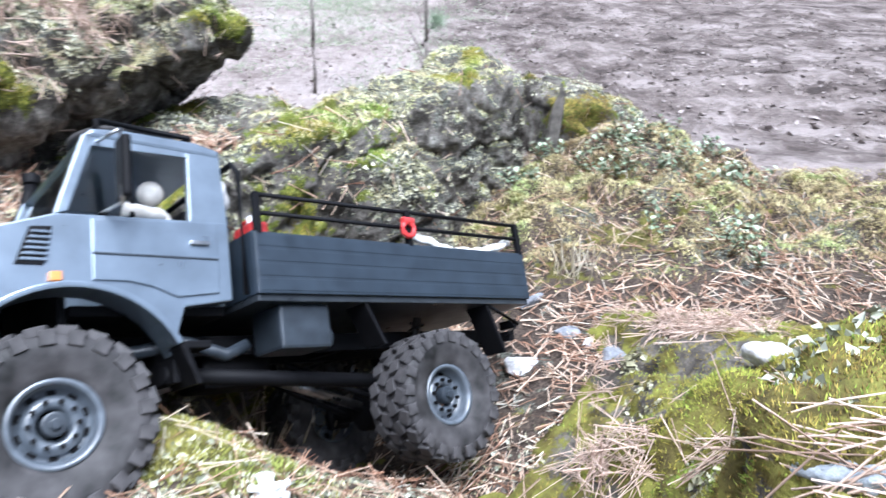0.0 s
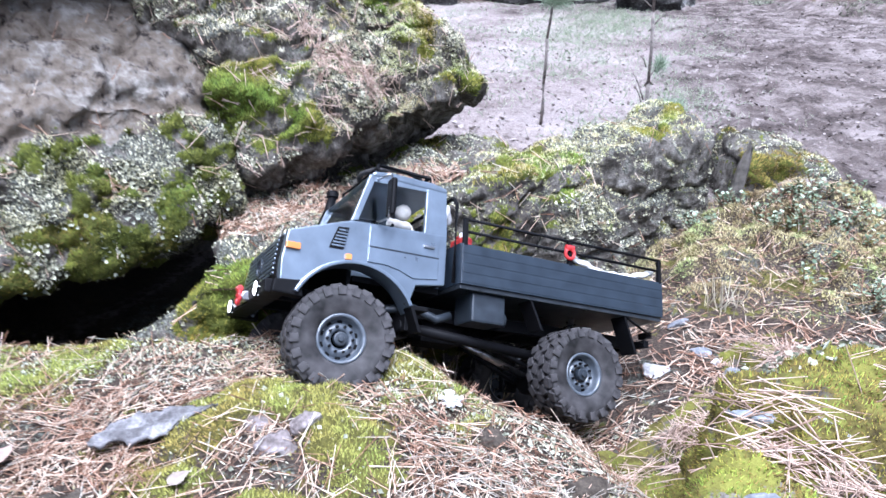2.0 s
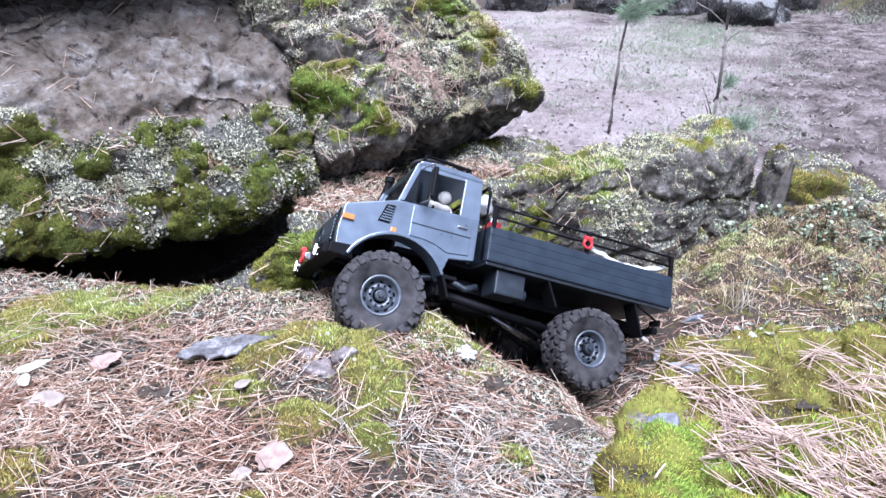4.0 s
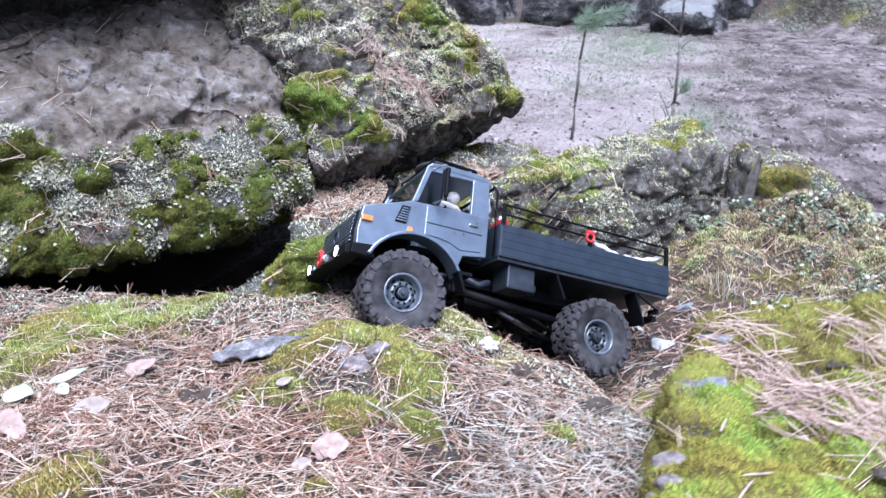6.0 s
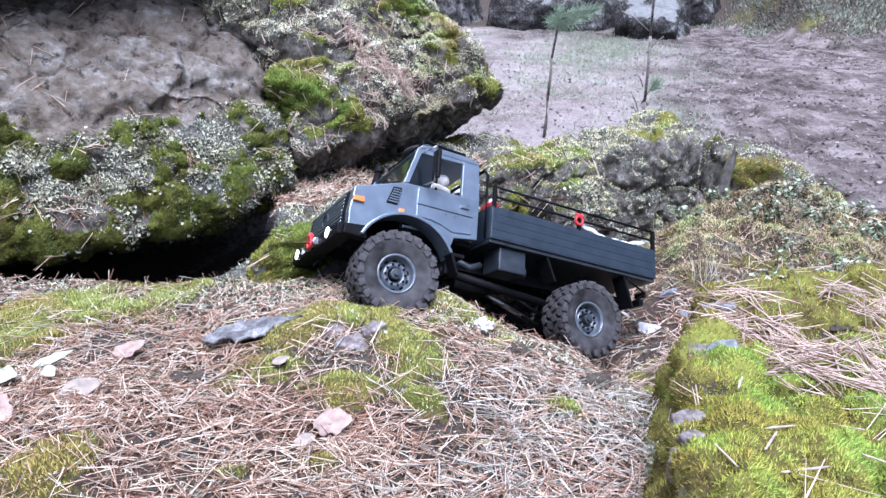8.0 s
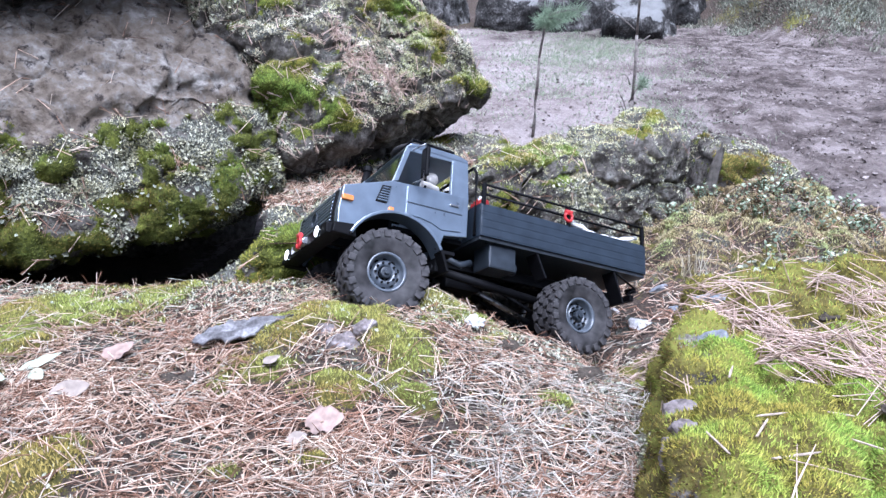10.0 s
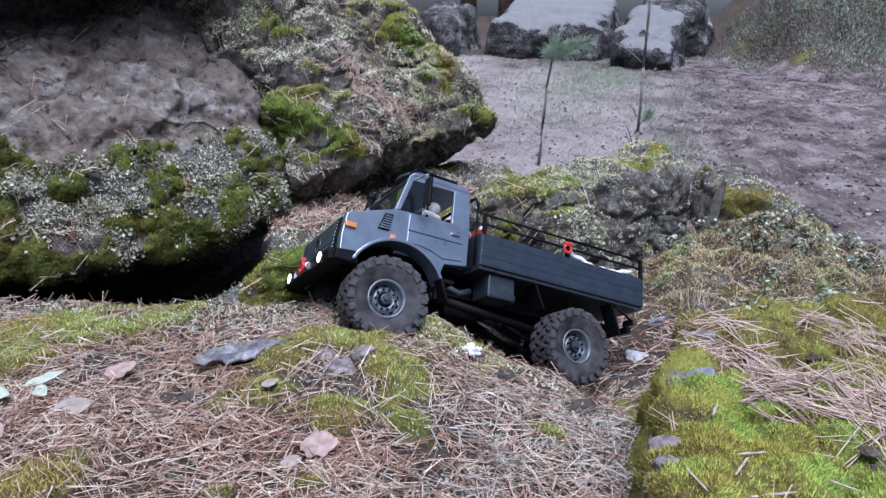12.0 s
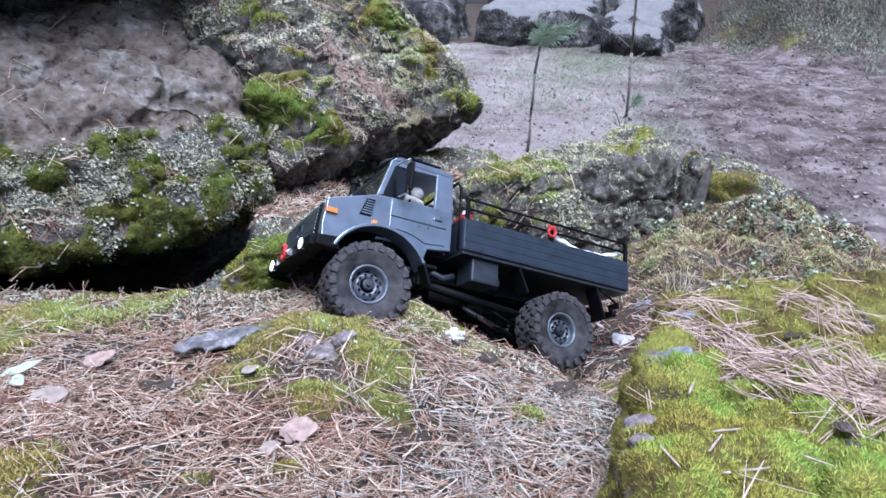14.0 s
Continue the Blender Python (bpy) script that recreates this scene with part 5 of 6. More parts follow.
for k, (rock, n_moss, n_lichen, n_needles, mat) in enumerate(((ROCK_A, 36000, 27000, 420, MAT_DARKMOSS), (ROCK_N, 24000, 24000, 1300, MAT_MOSS), (ROCK_B, 20000, 10000, 2000, MAT_MOSS), (ROCK_P, 9000, 7000, 80, MAT_MOSS),
                                                              (ROCK_C, 4000, 2500, 40, MAT_BROWN), (ROCK_D, 54000, 900, 420, MAT_LIME), (ROCK_E, 16000, 1500, 800, MAT_LIME))):
    surf = (rock["v"], rock["f"])
    nv = normals_of(*surf)
    x, y, z = rock["v"].T
    facing = smooth(nv[:, 2], -1.0 if (rock is ROCK_A or rock is ROCK_B) else -0.5, 0.0) * smooth(1.22 - z, 0, 0.05) * (0.02 + smooth(nv @ np.array((0.5, -0.75, 0.45)), -0.1, 0.25)) * smooth(z, 0.40, 0.5)
    d_rock = rock is ROCK_D or rock is ROCK_E
    if d_rock:
        facing = smooth(nv[:, 2], -0.6, -0.1) * (0.02 + smooth(nv @ np.array((-0.45, -0.25, 0.85)), 0.0, 0.3))
        facing = facing * smooth(0.46 - x, 0, 0.1) * smooth(z, 0.5, 0.6) * smooth(y, -0.16, -0.06) * (0.8 + 0.5 * smooth(fbm(rock["v"], 0.05, 3, 99), -0.35, 0.1))
        rim = np.clip(smooth(0.175 - x + 0.03 * fbm(rock["v"], 0.06, 3, 98), 0, 0.03) + 0.75 * (rock is ROCK_E) + smooth(y - 0.165 + 0.07 * fbm(rock["v"], 0.08, 3, 97), 0, 0.03) * (rock is ROCK_D) + smooth(fbm(rock["v"], 0.07, 3, 96), 0.4, 0.6), 0, 1)
        stuff("moss_shoots", shoots(surf, facing * rim + 1e-6, int(0.5 * n_moss), 180 + k, (0.002, 0.005), 0.0009, 0.9), MAT_BROWN, "brownish moss round the edges of the granite block", "moss")
        facing_moss = facing * (1 - 0.9 * rim)
    else:
        facing_moss = facing
    stuff("moss_shoots", shoots(surf, facing_moss * smooth(rock["moss"], 0.4, 0.7) + 1e-6, n_moss, 120 + k, (0.002, 0.006) if d_rock else (0.004, 0.009), 0.00075 if d_rock else 0.0012, 0.9 if d_rock else 0.5), mat,
          "bright green moss covering the granite block" if d_rock else "dark green moss cushions on the granite", "moss")
    stuff("lichen_flakes", flakes(surf, facing * smooth(rock["lichen"], 0.05, 0.25) * smooth(rock["lichen"] - rock["moss"] + 1.3 * fbm(rock["v"], 0.075, 4, 90 + k, 0.65), 0.46, 0.72) + 1e-6, int(0.95 * n_lichen), 140 + k, (0.0012, 0.0048), 0.8, 0.010, 0.9), MAT_LICHEN, "pale grey-green lichen crusting the granite", "lichen")
    if not d_rock:
        fuzz = smooth(rock["lichen"] - 0.9 * rock["moss"] + 0.6 * fbm(rock["v"], 0.05, 3, 70 + k), 0.08, 0.45) * smooth(rock["lichen"], 0.05, 0.25)
        stuff("lichen_tufts", shoots(surf, facing * fuzz + 1e-6, int((1.5 if rock is ROCK_N else 1.05) * n_lichen), 200 + k, (0.003, 0.008), 0.0016, 1.0), MAT_STRAWFUZZ if rock is ROCK_N else MAT_FUZZ, "soft grey-green lichen tufts on the granite", "lichen")
    stuff("fallen_needles", needles(surf, facing * smooth(rock["litter"], 0.35, 0.8) + (0.006 if d_rock else 0.03) * facing, n_needles, 160 + k, (0.04, 0.08) if d_rock else (0.03, 0.055), 0.00066 if d_rock else 0.0009, lean=0.07 if d_rock else 0.2, aim=(1.0, -0.35, 0.0, 0.55) if rock is ROCK_D else None), MAT_FRESH if d_rock or rock is ROCK_N else MAT_NEEDLE,
          "dry pine needles lying on the rock", "pine needles")
surf = (ROCK_A["v"], ROCK_A["f"])
z = ROCK_A["v"][:, 2]
cup_w = smooth(0.80 - z, 0, 0.05) * smooth(z, 0.6, 0.65) * smooth(fbm(ROCK_A["v"], 0.09, 3, 94), 0.0, 0.3) * smooth(normals_of(*surf) @ np.array((0.5, -0.75, 0.45)), 0.1, 0.4)
stuff("cup_lichen", flakes(surf, cup_w + 1e-7, 420, 190, (0.003, 0.0065), 0.9, 0.012, 0.5), MAT_CRUMBLE, "pale trumpet-shaped cup lichens among moss on the boulder", "lichen")
surf = (ROCK_N["v"], ROCK_N["f"])
x, y, z = ROCK_N["v"].T
pale_w = smooth(ROCK_N["v"] @ np.array((0.57, 0.82, 0.0)), 0.42, 0.66) * smooth(fbm(ROCK_N["v"], 0.08, 4, 93), -0.1, 0.25) * smooth(normals_of(*surf) @ np.array((0.5, -0.75, 0.45)), 0.3, 0.5) * smooth(normals_of(*surf)[:, 2], 0.1, 0.4) * smooth(1.2 - z, 0, 0.05)
stuff("moss_shoots", shoots(surf, pale_w + 1e-7, 20000, 191, (0.003, 0.008), 0.0011, 0.8), MAT_PALEMOSS, "pale yellow-green moss on the jutting boulder", "moss")
surf = (ROCK_B["v"], ROCK_B["f"])
x, y, z = ROCK_B["v"].T
end_w = smooth(normals_of(*surf)[:, 2], 0.3, 0.6) * smooth(y, 0.88, 1.0) * smooth(x, -0.36, -0.24) * smooth(z, 0.6, 0.68) * (0.3 + smooth(fbm(ROCK_B["v"], 0.07, 3, 95), -0.2, 0.3))
stuff("moss_shoots", shoots(surf, end_w + 1e-7, 5000, 194, (0.003, 0.008), 0.0013, 0.9), MAT_PALEMOSS, "pale yellow-green moss on the end of the ledge", "moss")
surf = (ROCK_P["v"], ROCK_P["f"])
x, y, z = ROCK_P["v"].T
top_w = smooth(normals_of(*surf)[:, 2], 0.35, 0.7) * smooth(z, 0.6, 0.7) * (0.2 + smooth(fbm(ROCK_P["v"], 0.08, 3, 92), -0.2, 0.2))
stuff("moss_shoots", shoots(surf, top_w + 1e-7, 9000, 192, (0.003, 0.009), 0.0014, 0.9), MAT_PALEMOSS, "pale yellowish lichen and moss on the boulder's top", "moss")

# ---- small things on the ground ----
MAT_STONE = ground_mat("blue_grey_stone", [(0.3, (0.09, 0.095, 0.105)), (0.5, (0.22, 0.23, 0.255)), (0.7, (0.40, 0.41, 0.43))], layers=False, bump=0.002)
MAT_GREY = ground_mat("pinkish_grey_stone", [(0.36, (0.07, 0.055, 0.05)), (0.5, (0.22, 0.19, 0.185)), (0.66, (0.42, 0.39, 0.39))], layers=False, bump=0.003)
MAT_SLATE = ground_mat("blue_slate", [(0.3, (0.16, 0.18, 0.20)), (0.5, (0.33, 0.36, 0.39)), (0.7, (0.52, 0.55, 0.57))], layers=False, bump=0.003)
MAT_PALE = ground_mat("pale_stone", [(0.3, (0.30, 0.29, 0.29)), (0.5, (0.50, 0.49, 0.49)), (0.7, (0.70, 0.69, 0.68))], layers=False, bump=0.002)
MAT_BARK = ground_mat("grey_bark", [(0.36, (0.05, 0.046, 0.046)), (0.5, (0.16, 0.155, 0.16)), (0.64, (0.34, 0.335, 0.34))], layers=False, bump=0.003)
MAT_CLOD = ground_mat("dark_clod", [(0.3, (0.025, 0.02, 0.016)), (0.5, (0.08, 0.066, 0.052)), (0.7, (0.17, 0.14, 0.115))], layers=False, bump=0.004)


def land_z(x, y):
    k = np.argmin((lx - x) ** 2 + (ly - y) ** 2)
    return float(LAND_V[k, 2])


def stone(name, label, place, size, turn, seed, mat, category="stone", sharp=16.0, parent=None, crumble=0.10):
    """A small angular stone, half sunk in what it lies on."""
    r = np.random.default_rng(seed)
    planes = []
    for k in range(13):
        d = r.normal(size=3)
        d /= np.linalg.norm(d)
        planes.append((d, d * r.uniform(0.7, 1.0)))
    v, f = hull_rock(np.zeros(3), planes + [((0, 0, 1), (0, 0, 0.8)), ((0, 0, -1), (0, 0, -0.8)), ((1, 0, 0), (1, 0, 0)), ((-1, 0, 0), (-1, 0, 0)), ((0, 1, 0), (0, 1, 0)), ((0, -1, 0), (0, -1, 0))], (1, 1, 1), 10, sharp)
    v *= np.asarray(size)
    v += normals_of(v, f) * (crumble * min(size) * fbm(v, 0.5 * max(size), 4, seed, 0.6))[:, None]
    ob = tagged(linked(name, mesh_of(name, v, f), mat), label, "" if parent else category)
    ob.parent = parent
    ob.matrix_world = Matrix.Translation(place) @ Euler([radians(a) for a in turn]).to_matrix().to_4x4()
    return ob


# stones set in the ledge, the ground and the mossy block
for k, (x, y, z, a, b, c, rz, mat) in enumerate((
        (-0.252, 0.800, 0.655, 0.036, 0.026, 0.012, 30, MAT_PALE), (-0.318, 0.735, 0.668, 0.028, 0.020, 0.014, 50, MAT_STONE), (-0.285, 0.812, 0.738, 0.028, 0.022, 0.020, 10, MAT_PALE),
        (-0.363, 0.772, 0.738, 0.026, 0.018, 0.016, 70, MAT_STONE), (-0.293, 0.738, 0.628, 0.022, 0.012, 0.018, 40, MAT_PALE), (-0.330, 0.700, 0.700, 0.024, 0.02, 0.012, 20, MAT_STONE))):
    stone("stone", "angular grey stone set in the lichened ledge", (x, y, z), (a, b, c), (12, -8, rz), 300 + k, mat, parent=ROCK_B["ob"])
for k, (x, y, a, b, c) in enumerate(((-0.251, 0.240, 0.020, 0.016, 0.017), (-0.286, 0.262, 0.018, 0.010, 0.009), (-0.238, 0.266, 0.017, 0.011, 0.012), (-0.06, 0.36, 0.02, 0.015, 0.014), (0.05, 0.30, 0.022, 0.018, 0.016))):
    stone("stone", "small rough stone half sunk in moss and needles", (x, y, land_z(x, y) - 0.001), (a, b, c), (5, 8, 40 * k), 320 + k, MAT_GREY if k < 3 else MAT_CLOD, sharp=40.0, crumble=0.25)
for k, (x, y, z, a, b, c) in enumerate(((0.176, 0.137, 0.792, 0.014, 0.011, 0.007), (0.147, 0.022, 0.776, 0.016, 0.010, 0.009), (0.151, -0.010, 0.780, 0.010, 0.013, 0.008), (0.143, -0.034, 0.772, 0.016, 0.010, 0.010), (0.153, -0.052, 0.780, 0.014, 0.010, 0.008))):
    stone("stone", "pale blue-grey stone showing through the moss", (x, y, z), (a, b, c), (10, -25, 35 * k), 340 + k, MAT_STONE if k == 0 else MAT_GREY, sharp=40.0, crumble=0.16, parent=ROCK_D["ob"])
stone("flat_stone", "flat blue-grey stone in the mossy block", (0.204, 0.254, 0.790), (0.048, 0.016, 0.010), (-6, -3, -6), 350, MAT_SLATE, sharp=40.0, crumble=0.3)
stone("stone", "white quartz stone in moss", (0.302, 0.572, 0.660), (0.026, 0.018, 0.018), (0, 20, 30), 351, MAT_PALE)
for k, (x, y, s) in enumerate(((0.10, 0.80, 0.018), (0.17, 0.86, 0.014), (0.22, 0.80, 0.020), (0.05, 0.88, 0.012), (0.30, 0.88, 0.016), (0.13, 0.94, 0.015), (0.19, 0.83, 0.010))):
    stone("stone", "rough grey stone lying in the gully", (x, y, land_z(x, y) + 0.2 * s), (s * 1.3, s * 0.8, s * 0.6), (10 * k, 7 * k, 37 * k), 360 + k, MAT_PALE if k % 3 == 0 else MAT_STONE)
# dark clumps of earth
for k, (x, y, z, s) in enumerate(((0.300, 0.046, 0.797, 0.006), (0.303, 0.026, 0.793, 0.005), (0.285, 0.230, 0.795, 0.011), (-0.405, 0.125, 0.0, 0.012), (-0.43, 0.118, 0.0, 0.011), (0.057, 0.307, 0.0, 0.016))):
    stone("earth_clod", "dark crumbly clod of earth", (x, y, z or land_z(x, y) + 0.004), (s * 1.3, s, s * 0.7), (0, 0, 50 * k), 380 + k, MAT_CLOD, "earth", 30.0, crumble=0.45)

# the piece of bark
n_u, n_v = 40, 20
u, w = np.meshgrid(np.linspace(-1, 1, n_u), np.linspace(-1, 1, n_v), indexing="ij")
edge = np.interp(u, (-1, -0.92, -0.6, -0.2, 0.15, 0.45, 0.6, 1), (0.25, 0.7, 0.85, 1.0, 0.95, 0.8, 0.34, 0.08)) + 0.45 * fbm(np.stack([u.ravel(), np.sign(w).ravel(), 0 * u.ravel()], -1), 0.35, 3, 72).reshape(u.shape)
pts = np.stack([u.ravel() * 0.056 + 0.010 * w.ravel(), (w * edge).ravel() * 0.021 + 0.012 * np.maximum(u.ravel(), 0.3) - 0.004, np.zeros(n_u * n_v)], -1)
pts[:, 2] = 0.004 - 3.0 * pts[:, 1] ** 2 + 0.0055 * fbm(pts * np.array((0.4, 2.0, 1.0)), 0.016, 4, 71, 0.6) + 0.10 * np.maximum(pts[:, 0] - 0.02, 0)
low = pts.copy()
low[:, 2] -= 0.0035
rim = np.concatenate([np.arange(n_u) * n_v, (n_u - 1) * n_v + np.arange(1, n_v), (np.arange(n_u - 2, -1, -1)) * n_v + n_v - 1, np.arange(n_v - 2, 0, -1)])
nn = n_u * n_v
wall_q = np.stack([rim, np.roll(rim, -1), np.roll(rim, -1) + nn, rim + nn], -1)
top_q = sheet(n_u, n_v)
bark = tagged(linked("bark_piece", mesh_of("bark_piece", np.concatenate([pts, low]), np.concatenate([top_q, top_q[:, ::-1] + nn, wall_q[:, ::-1]])), MAT_BARK), "grey flake of pine bark lying on the needles", "bark")
bark.matrix_world = pose(-0.388, 0.222, land_z(-0.388, 0.222) + 0.014, 12, -6, 28)


def leaf_mesh(length, width, curl, seed, lobes=0.0):
    """A leaf blade with a midrib, curled and a little thick."""
    r = np.random.default_rng(seed)
    nu, nv = 18, 9
    u, w = np.meshgrid(np.linspace(0, 1, nu), np.linspace(-1, 1, nv), indexing="ij")
    half = width * np.sin(np.pi * u ** 0.8) ** 0.8 * (1 + lobes * np.sin(u * 19 + seed)) + 0.0004
    x, y = length * (u - 0.5), half * w
    z = 0.5 * curl * np.abs(w) * half + 0.25 * curl * length * np.sin(2.2 * u + seed)
    v = np.stack([x.ravel(), y.ravel(), z.ravel()], -1)
    v[:, 2] += 0.22 * width * fbm(v, 0.03, 2, seed)
    v[:, :2] += 0.10 * width * np.stack([fbm(v, 0.012, 2, seed + 1), fbm(v, 0.012, 2, seed + 2)], -1)
    q = sheet(nu, nv)
    low = v - np.array((0, 0, 0.00015))
    rim = np.concatenate([np.arange(nu) * nv, (nu - 1) * nv + np.arange(1, nv), np.arange(nu - 2, -1, -1) * nv + nv - 1, np.arange(nv - 2, 0, -1)])
    wall = np.stack([rim, np.roll(rim, -1), np.roll(rim, -1) + len(v), rim + len(v)], -1)
    return mesh_of("leaf", np.concatenate([v, low]), np.concatenate([q, q[:, ::-1] + len(v), wall[:, ::-1]]))


MAT_LEAF_PALE = plain("pale_green_leaf", (0.36, 0.40, 0.31), 0.55, 0, 0.06, 120, 0.0004)
MAT_LEAF_DRY = plain("dry_birch_leaf", (0.30, 0.215, 0.18), 0.75, 0, 0.12, 90, 0.0006)
MAT_LEAF_GREY = plain("bleached_leaf", (0.27, 0.225, 0.19), 0.8, 0, 0.1, 90, 0.0006)
for k, (x, y, ln, wd, turn, tilt, mat, label) in enumerate((
        (-0.576, 0.076, 0.050, 0.010, 40, -14, MAT_LEAF_PALE, "narrow pale green leaf lying on moss"), (-0.553, 0.048, 0.030, 0.008, -20, -6, MAT_LEAF_PALE, "small pale green leaf lying on moss"),
        (-0.596, 0.022, 0.044, 0.014, 10, -8, MAT_LEAF_PALE, "pale green leaf lying on moss"), (-0.514, 0.134, 0.044, 0.018, 70, -12, MAT_LEAF_DRY, "curled dry leaf lying on pine needles"),
        (-0.201, 0.082, 0.044, 0.018, 15, -10, MAT_LEAF_DRY, "dry pinkish leaf lying on pine needles"), (-0.490, 0.030, 0.048, 0.013, 30, 8, MAT_LEAF_GREY, "bleached dead leaf among needles"),
        (-0.310, 0.160, 0.022, 0.009, 60, -18, MAT_LEAF_GREY, "small bleached leaf on moss"), (-0.215, 0.045, 0.024, 0.008, 30, -6, MAT_LEAF_GREY, "small bleached leaf among needles"), (-0.540, -0.030, 0.060, 0.012, -20, 5, MAT_LEAF_DRY, "dry brown leaf among needles"))):
    leaf = tagged(linked("fallen_leaf", leaf_mesh(ln, wd, 0.12, 400 + k, 0.16 if mat is MAT_LEAF_DRY else 0.02), mat), label, "leaf")
    leaf.matrix_world = pose(x, y, land_z(x, y) + 0.012, 30 + tilt, tilt * 0.5, 0) @ pose(0, 0, 0, 0, 0, turn)

# pale splinters of dead wood on the mossy block
def splinter(length, width, seed):
    r = random.Random(seed)
    pts = [(-length / 2, -width / 2), (-length * 0.1, -width * r.uniform(0.5, 0.8)), (length * 0.3, -width * 0.5), (length / 2, -width * 0.1), (length * 0.42, width * 0.35), (0.0, width * r.uniform(0.4, 0.7)), (-length * 0.45, width * 0.4)]
    return slab(pts, -0.0005, 0.0005, 0.0002)


MAT_SLIVER = plain("bleached_wood", (0.36, 0.29, 0.23), 0.8, 0, 0.15, 160, 0.0006)
for k, (x, y, ln, turn) in enumerate(((0.202, -0.024, 0.030, 70), (0.212, 0.012, 0.034, 30), (0.222, -0.048, 0.042, 35), (0.170, -0.060, 0.030, -60), (0.186, 0.062, 0.024, 80), (0.264, 0.032, 0.020, 10), (0.243, 0.073, 0.022, 160), (0.280, -0.020, 0.040, -20))):
    bm = splinter(ln, 0.0017, 700 + k)
    me = bpy.data.meshes.new("wood_splinter")
    bm.to_mesh(me)
    bm.free()
    d2 = (ROCK_D["v"][:, 0] - x) ** 2 + (ROCK_D["v"][:, 1] - y) ** 2 + 0.2 * (ROCK_D["v"][:, 2] - 0.8) ** 2
    bit = tagged(linked("wood_splinter", me, MAT_SLIVER), "pale bleached splinter of dead wood on moss", "splinter", group="splinters on the block")
    bit.matrix_world = pose(x, y, float(ROCK_D["v"][np.argmin(d2), 2]) + 0.004, 90, 4 * (k % 3) - 4, 0) @ pose(0, 0, 0, 0, turn, 0)
d_surf = (ROCK_D["v"], ROCK_D["f"])
rim_w = smooth(0.03 - np.abs((ROCK_D["v"] - np.array((0.195, 0.340, 0.78))) @ np.array((-0.55, 0.83, 0.0))), 0, 0.03) * smooth(ROCK_D["v"][:, 2], 0.765, 0.775) * smooth(ROCK_D["v"][:, 0], 0.16, 0.2) * smooth(0.36 - ROCK_D["v"][:, 0], 0, 0.05)
stuff("cup_lichen", flakes(d_surf, rim_w + 1e-8, 130, 193, (0.0025, 0.0055), 0.9, 0.010, 0.5), MAT_CRUMBLE, "pale cup lichens along the edge of the mossy block", "lichen")

# the white tuft of lichen
bm = bmesh.new()
r = random.Random(5)
for k in range(26):
    a, e, ln = r.uniform(0, 6.28), r.uniform(0.1, 1.2), r.uniform(0.010, 0.020)
    tip = Vector((ln * math.cos(a) * math.cos(e), ln * math.sin(a) * math.cos(e), ln * math.sin(e)))
    tube([(0, 0, 0), tip * 0.6 + Vector((0, 0, 0.002)), tip], 0.0026, 5, bm)
me = bpy.data.meshes.new("lichen_tuft")
bm.to_mesh(me)
bm.free()
tuft = tagged(linked("lichen_tuft", me, MAT_WHITE), "white branching tuft of lichen among the needles", "lichen")
tuft.location = (-0.125, 0.408, land_z(-0.125, 0.408) + 0.002)

# dry grass at the foot of the ledge
MAT_STRAW = island_mat("dry_grass", [(0.0, (0.42, 0.36, 0.26)), (0.5, (0.58, 0.52, 0.40)), (1.0, (0.70, 0.66, 0.55))], 0.7)
for gx0, gy0, count, tall, seed in ((-0.215, 0.690, 34, 0.13, 1), (-0.16, 0.74, 24, 0.10, 2), (-0.245, 0.66, 14, 0.12, 3), (0.20, 1.02, 18, 0.08, 4)):
    rr = np.random.default_rng(seed)
    base = np.stack([gx0 + rr.normal(0, 0.014, count), gy0 + rr.normal(0, 0.012, count), np.zeros(count)], -1)
    base[:, 2] = [land_z(a, b) - 0.004 for a, b, _ in base]
    way = np.stack([rr.normal(0.1, 0.35, count), rr.normal(-0.15, 0.25, count), np.ones(count)], -1)
    way /= np.linalg.norm(way, axis=1)[:, None]
    me = strands("grass_tuft", base, way, np.tile((0.3, -1.0, 0.1), (count, 1)), rr.uniform(0.5, 1.1, count) * tall, rr.uniform(0.0007, 0.0014, count), rr.normal(0, 0.012, count))
    tagged(linked("grass_tuft", me, MAT_STRAW), "tuft of dry straw-coloured grass below the ledge", "grass")

# lingonberry plants on the slope
MAT_SHRUB = island_mat("waxy_shrub_leaf", [(0.0, (0.08, 0.115, 0.065)), (0.5, (0.20, 0.255, 0.165)), (1.0, (0.38, 0.43, 0.32))], 0.6)
MAT_STEM = plain("shrub_stem", (0.16, 0.09, 0.05), 0.7)


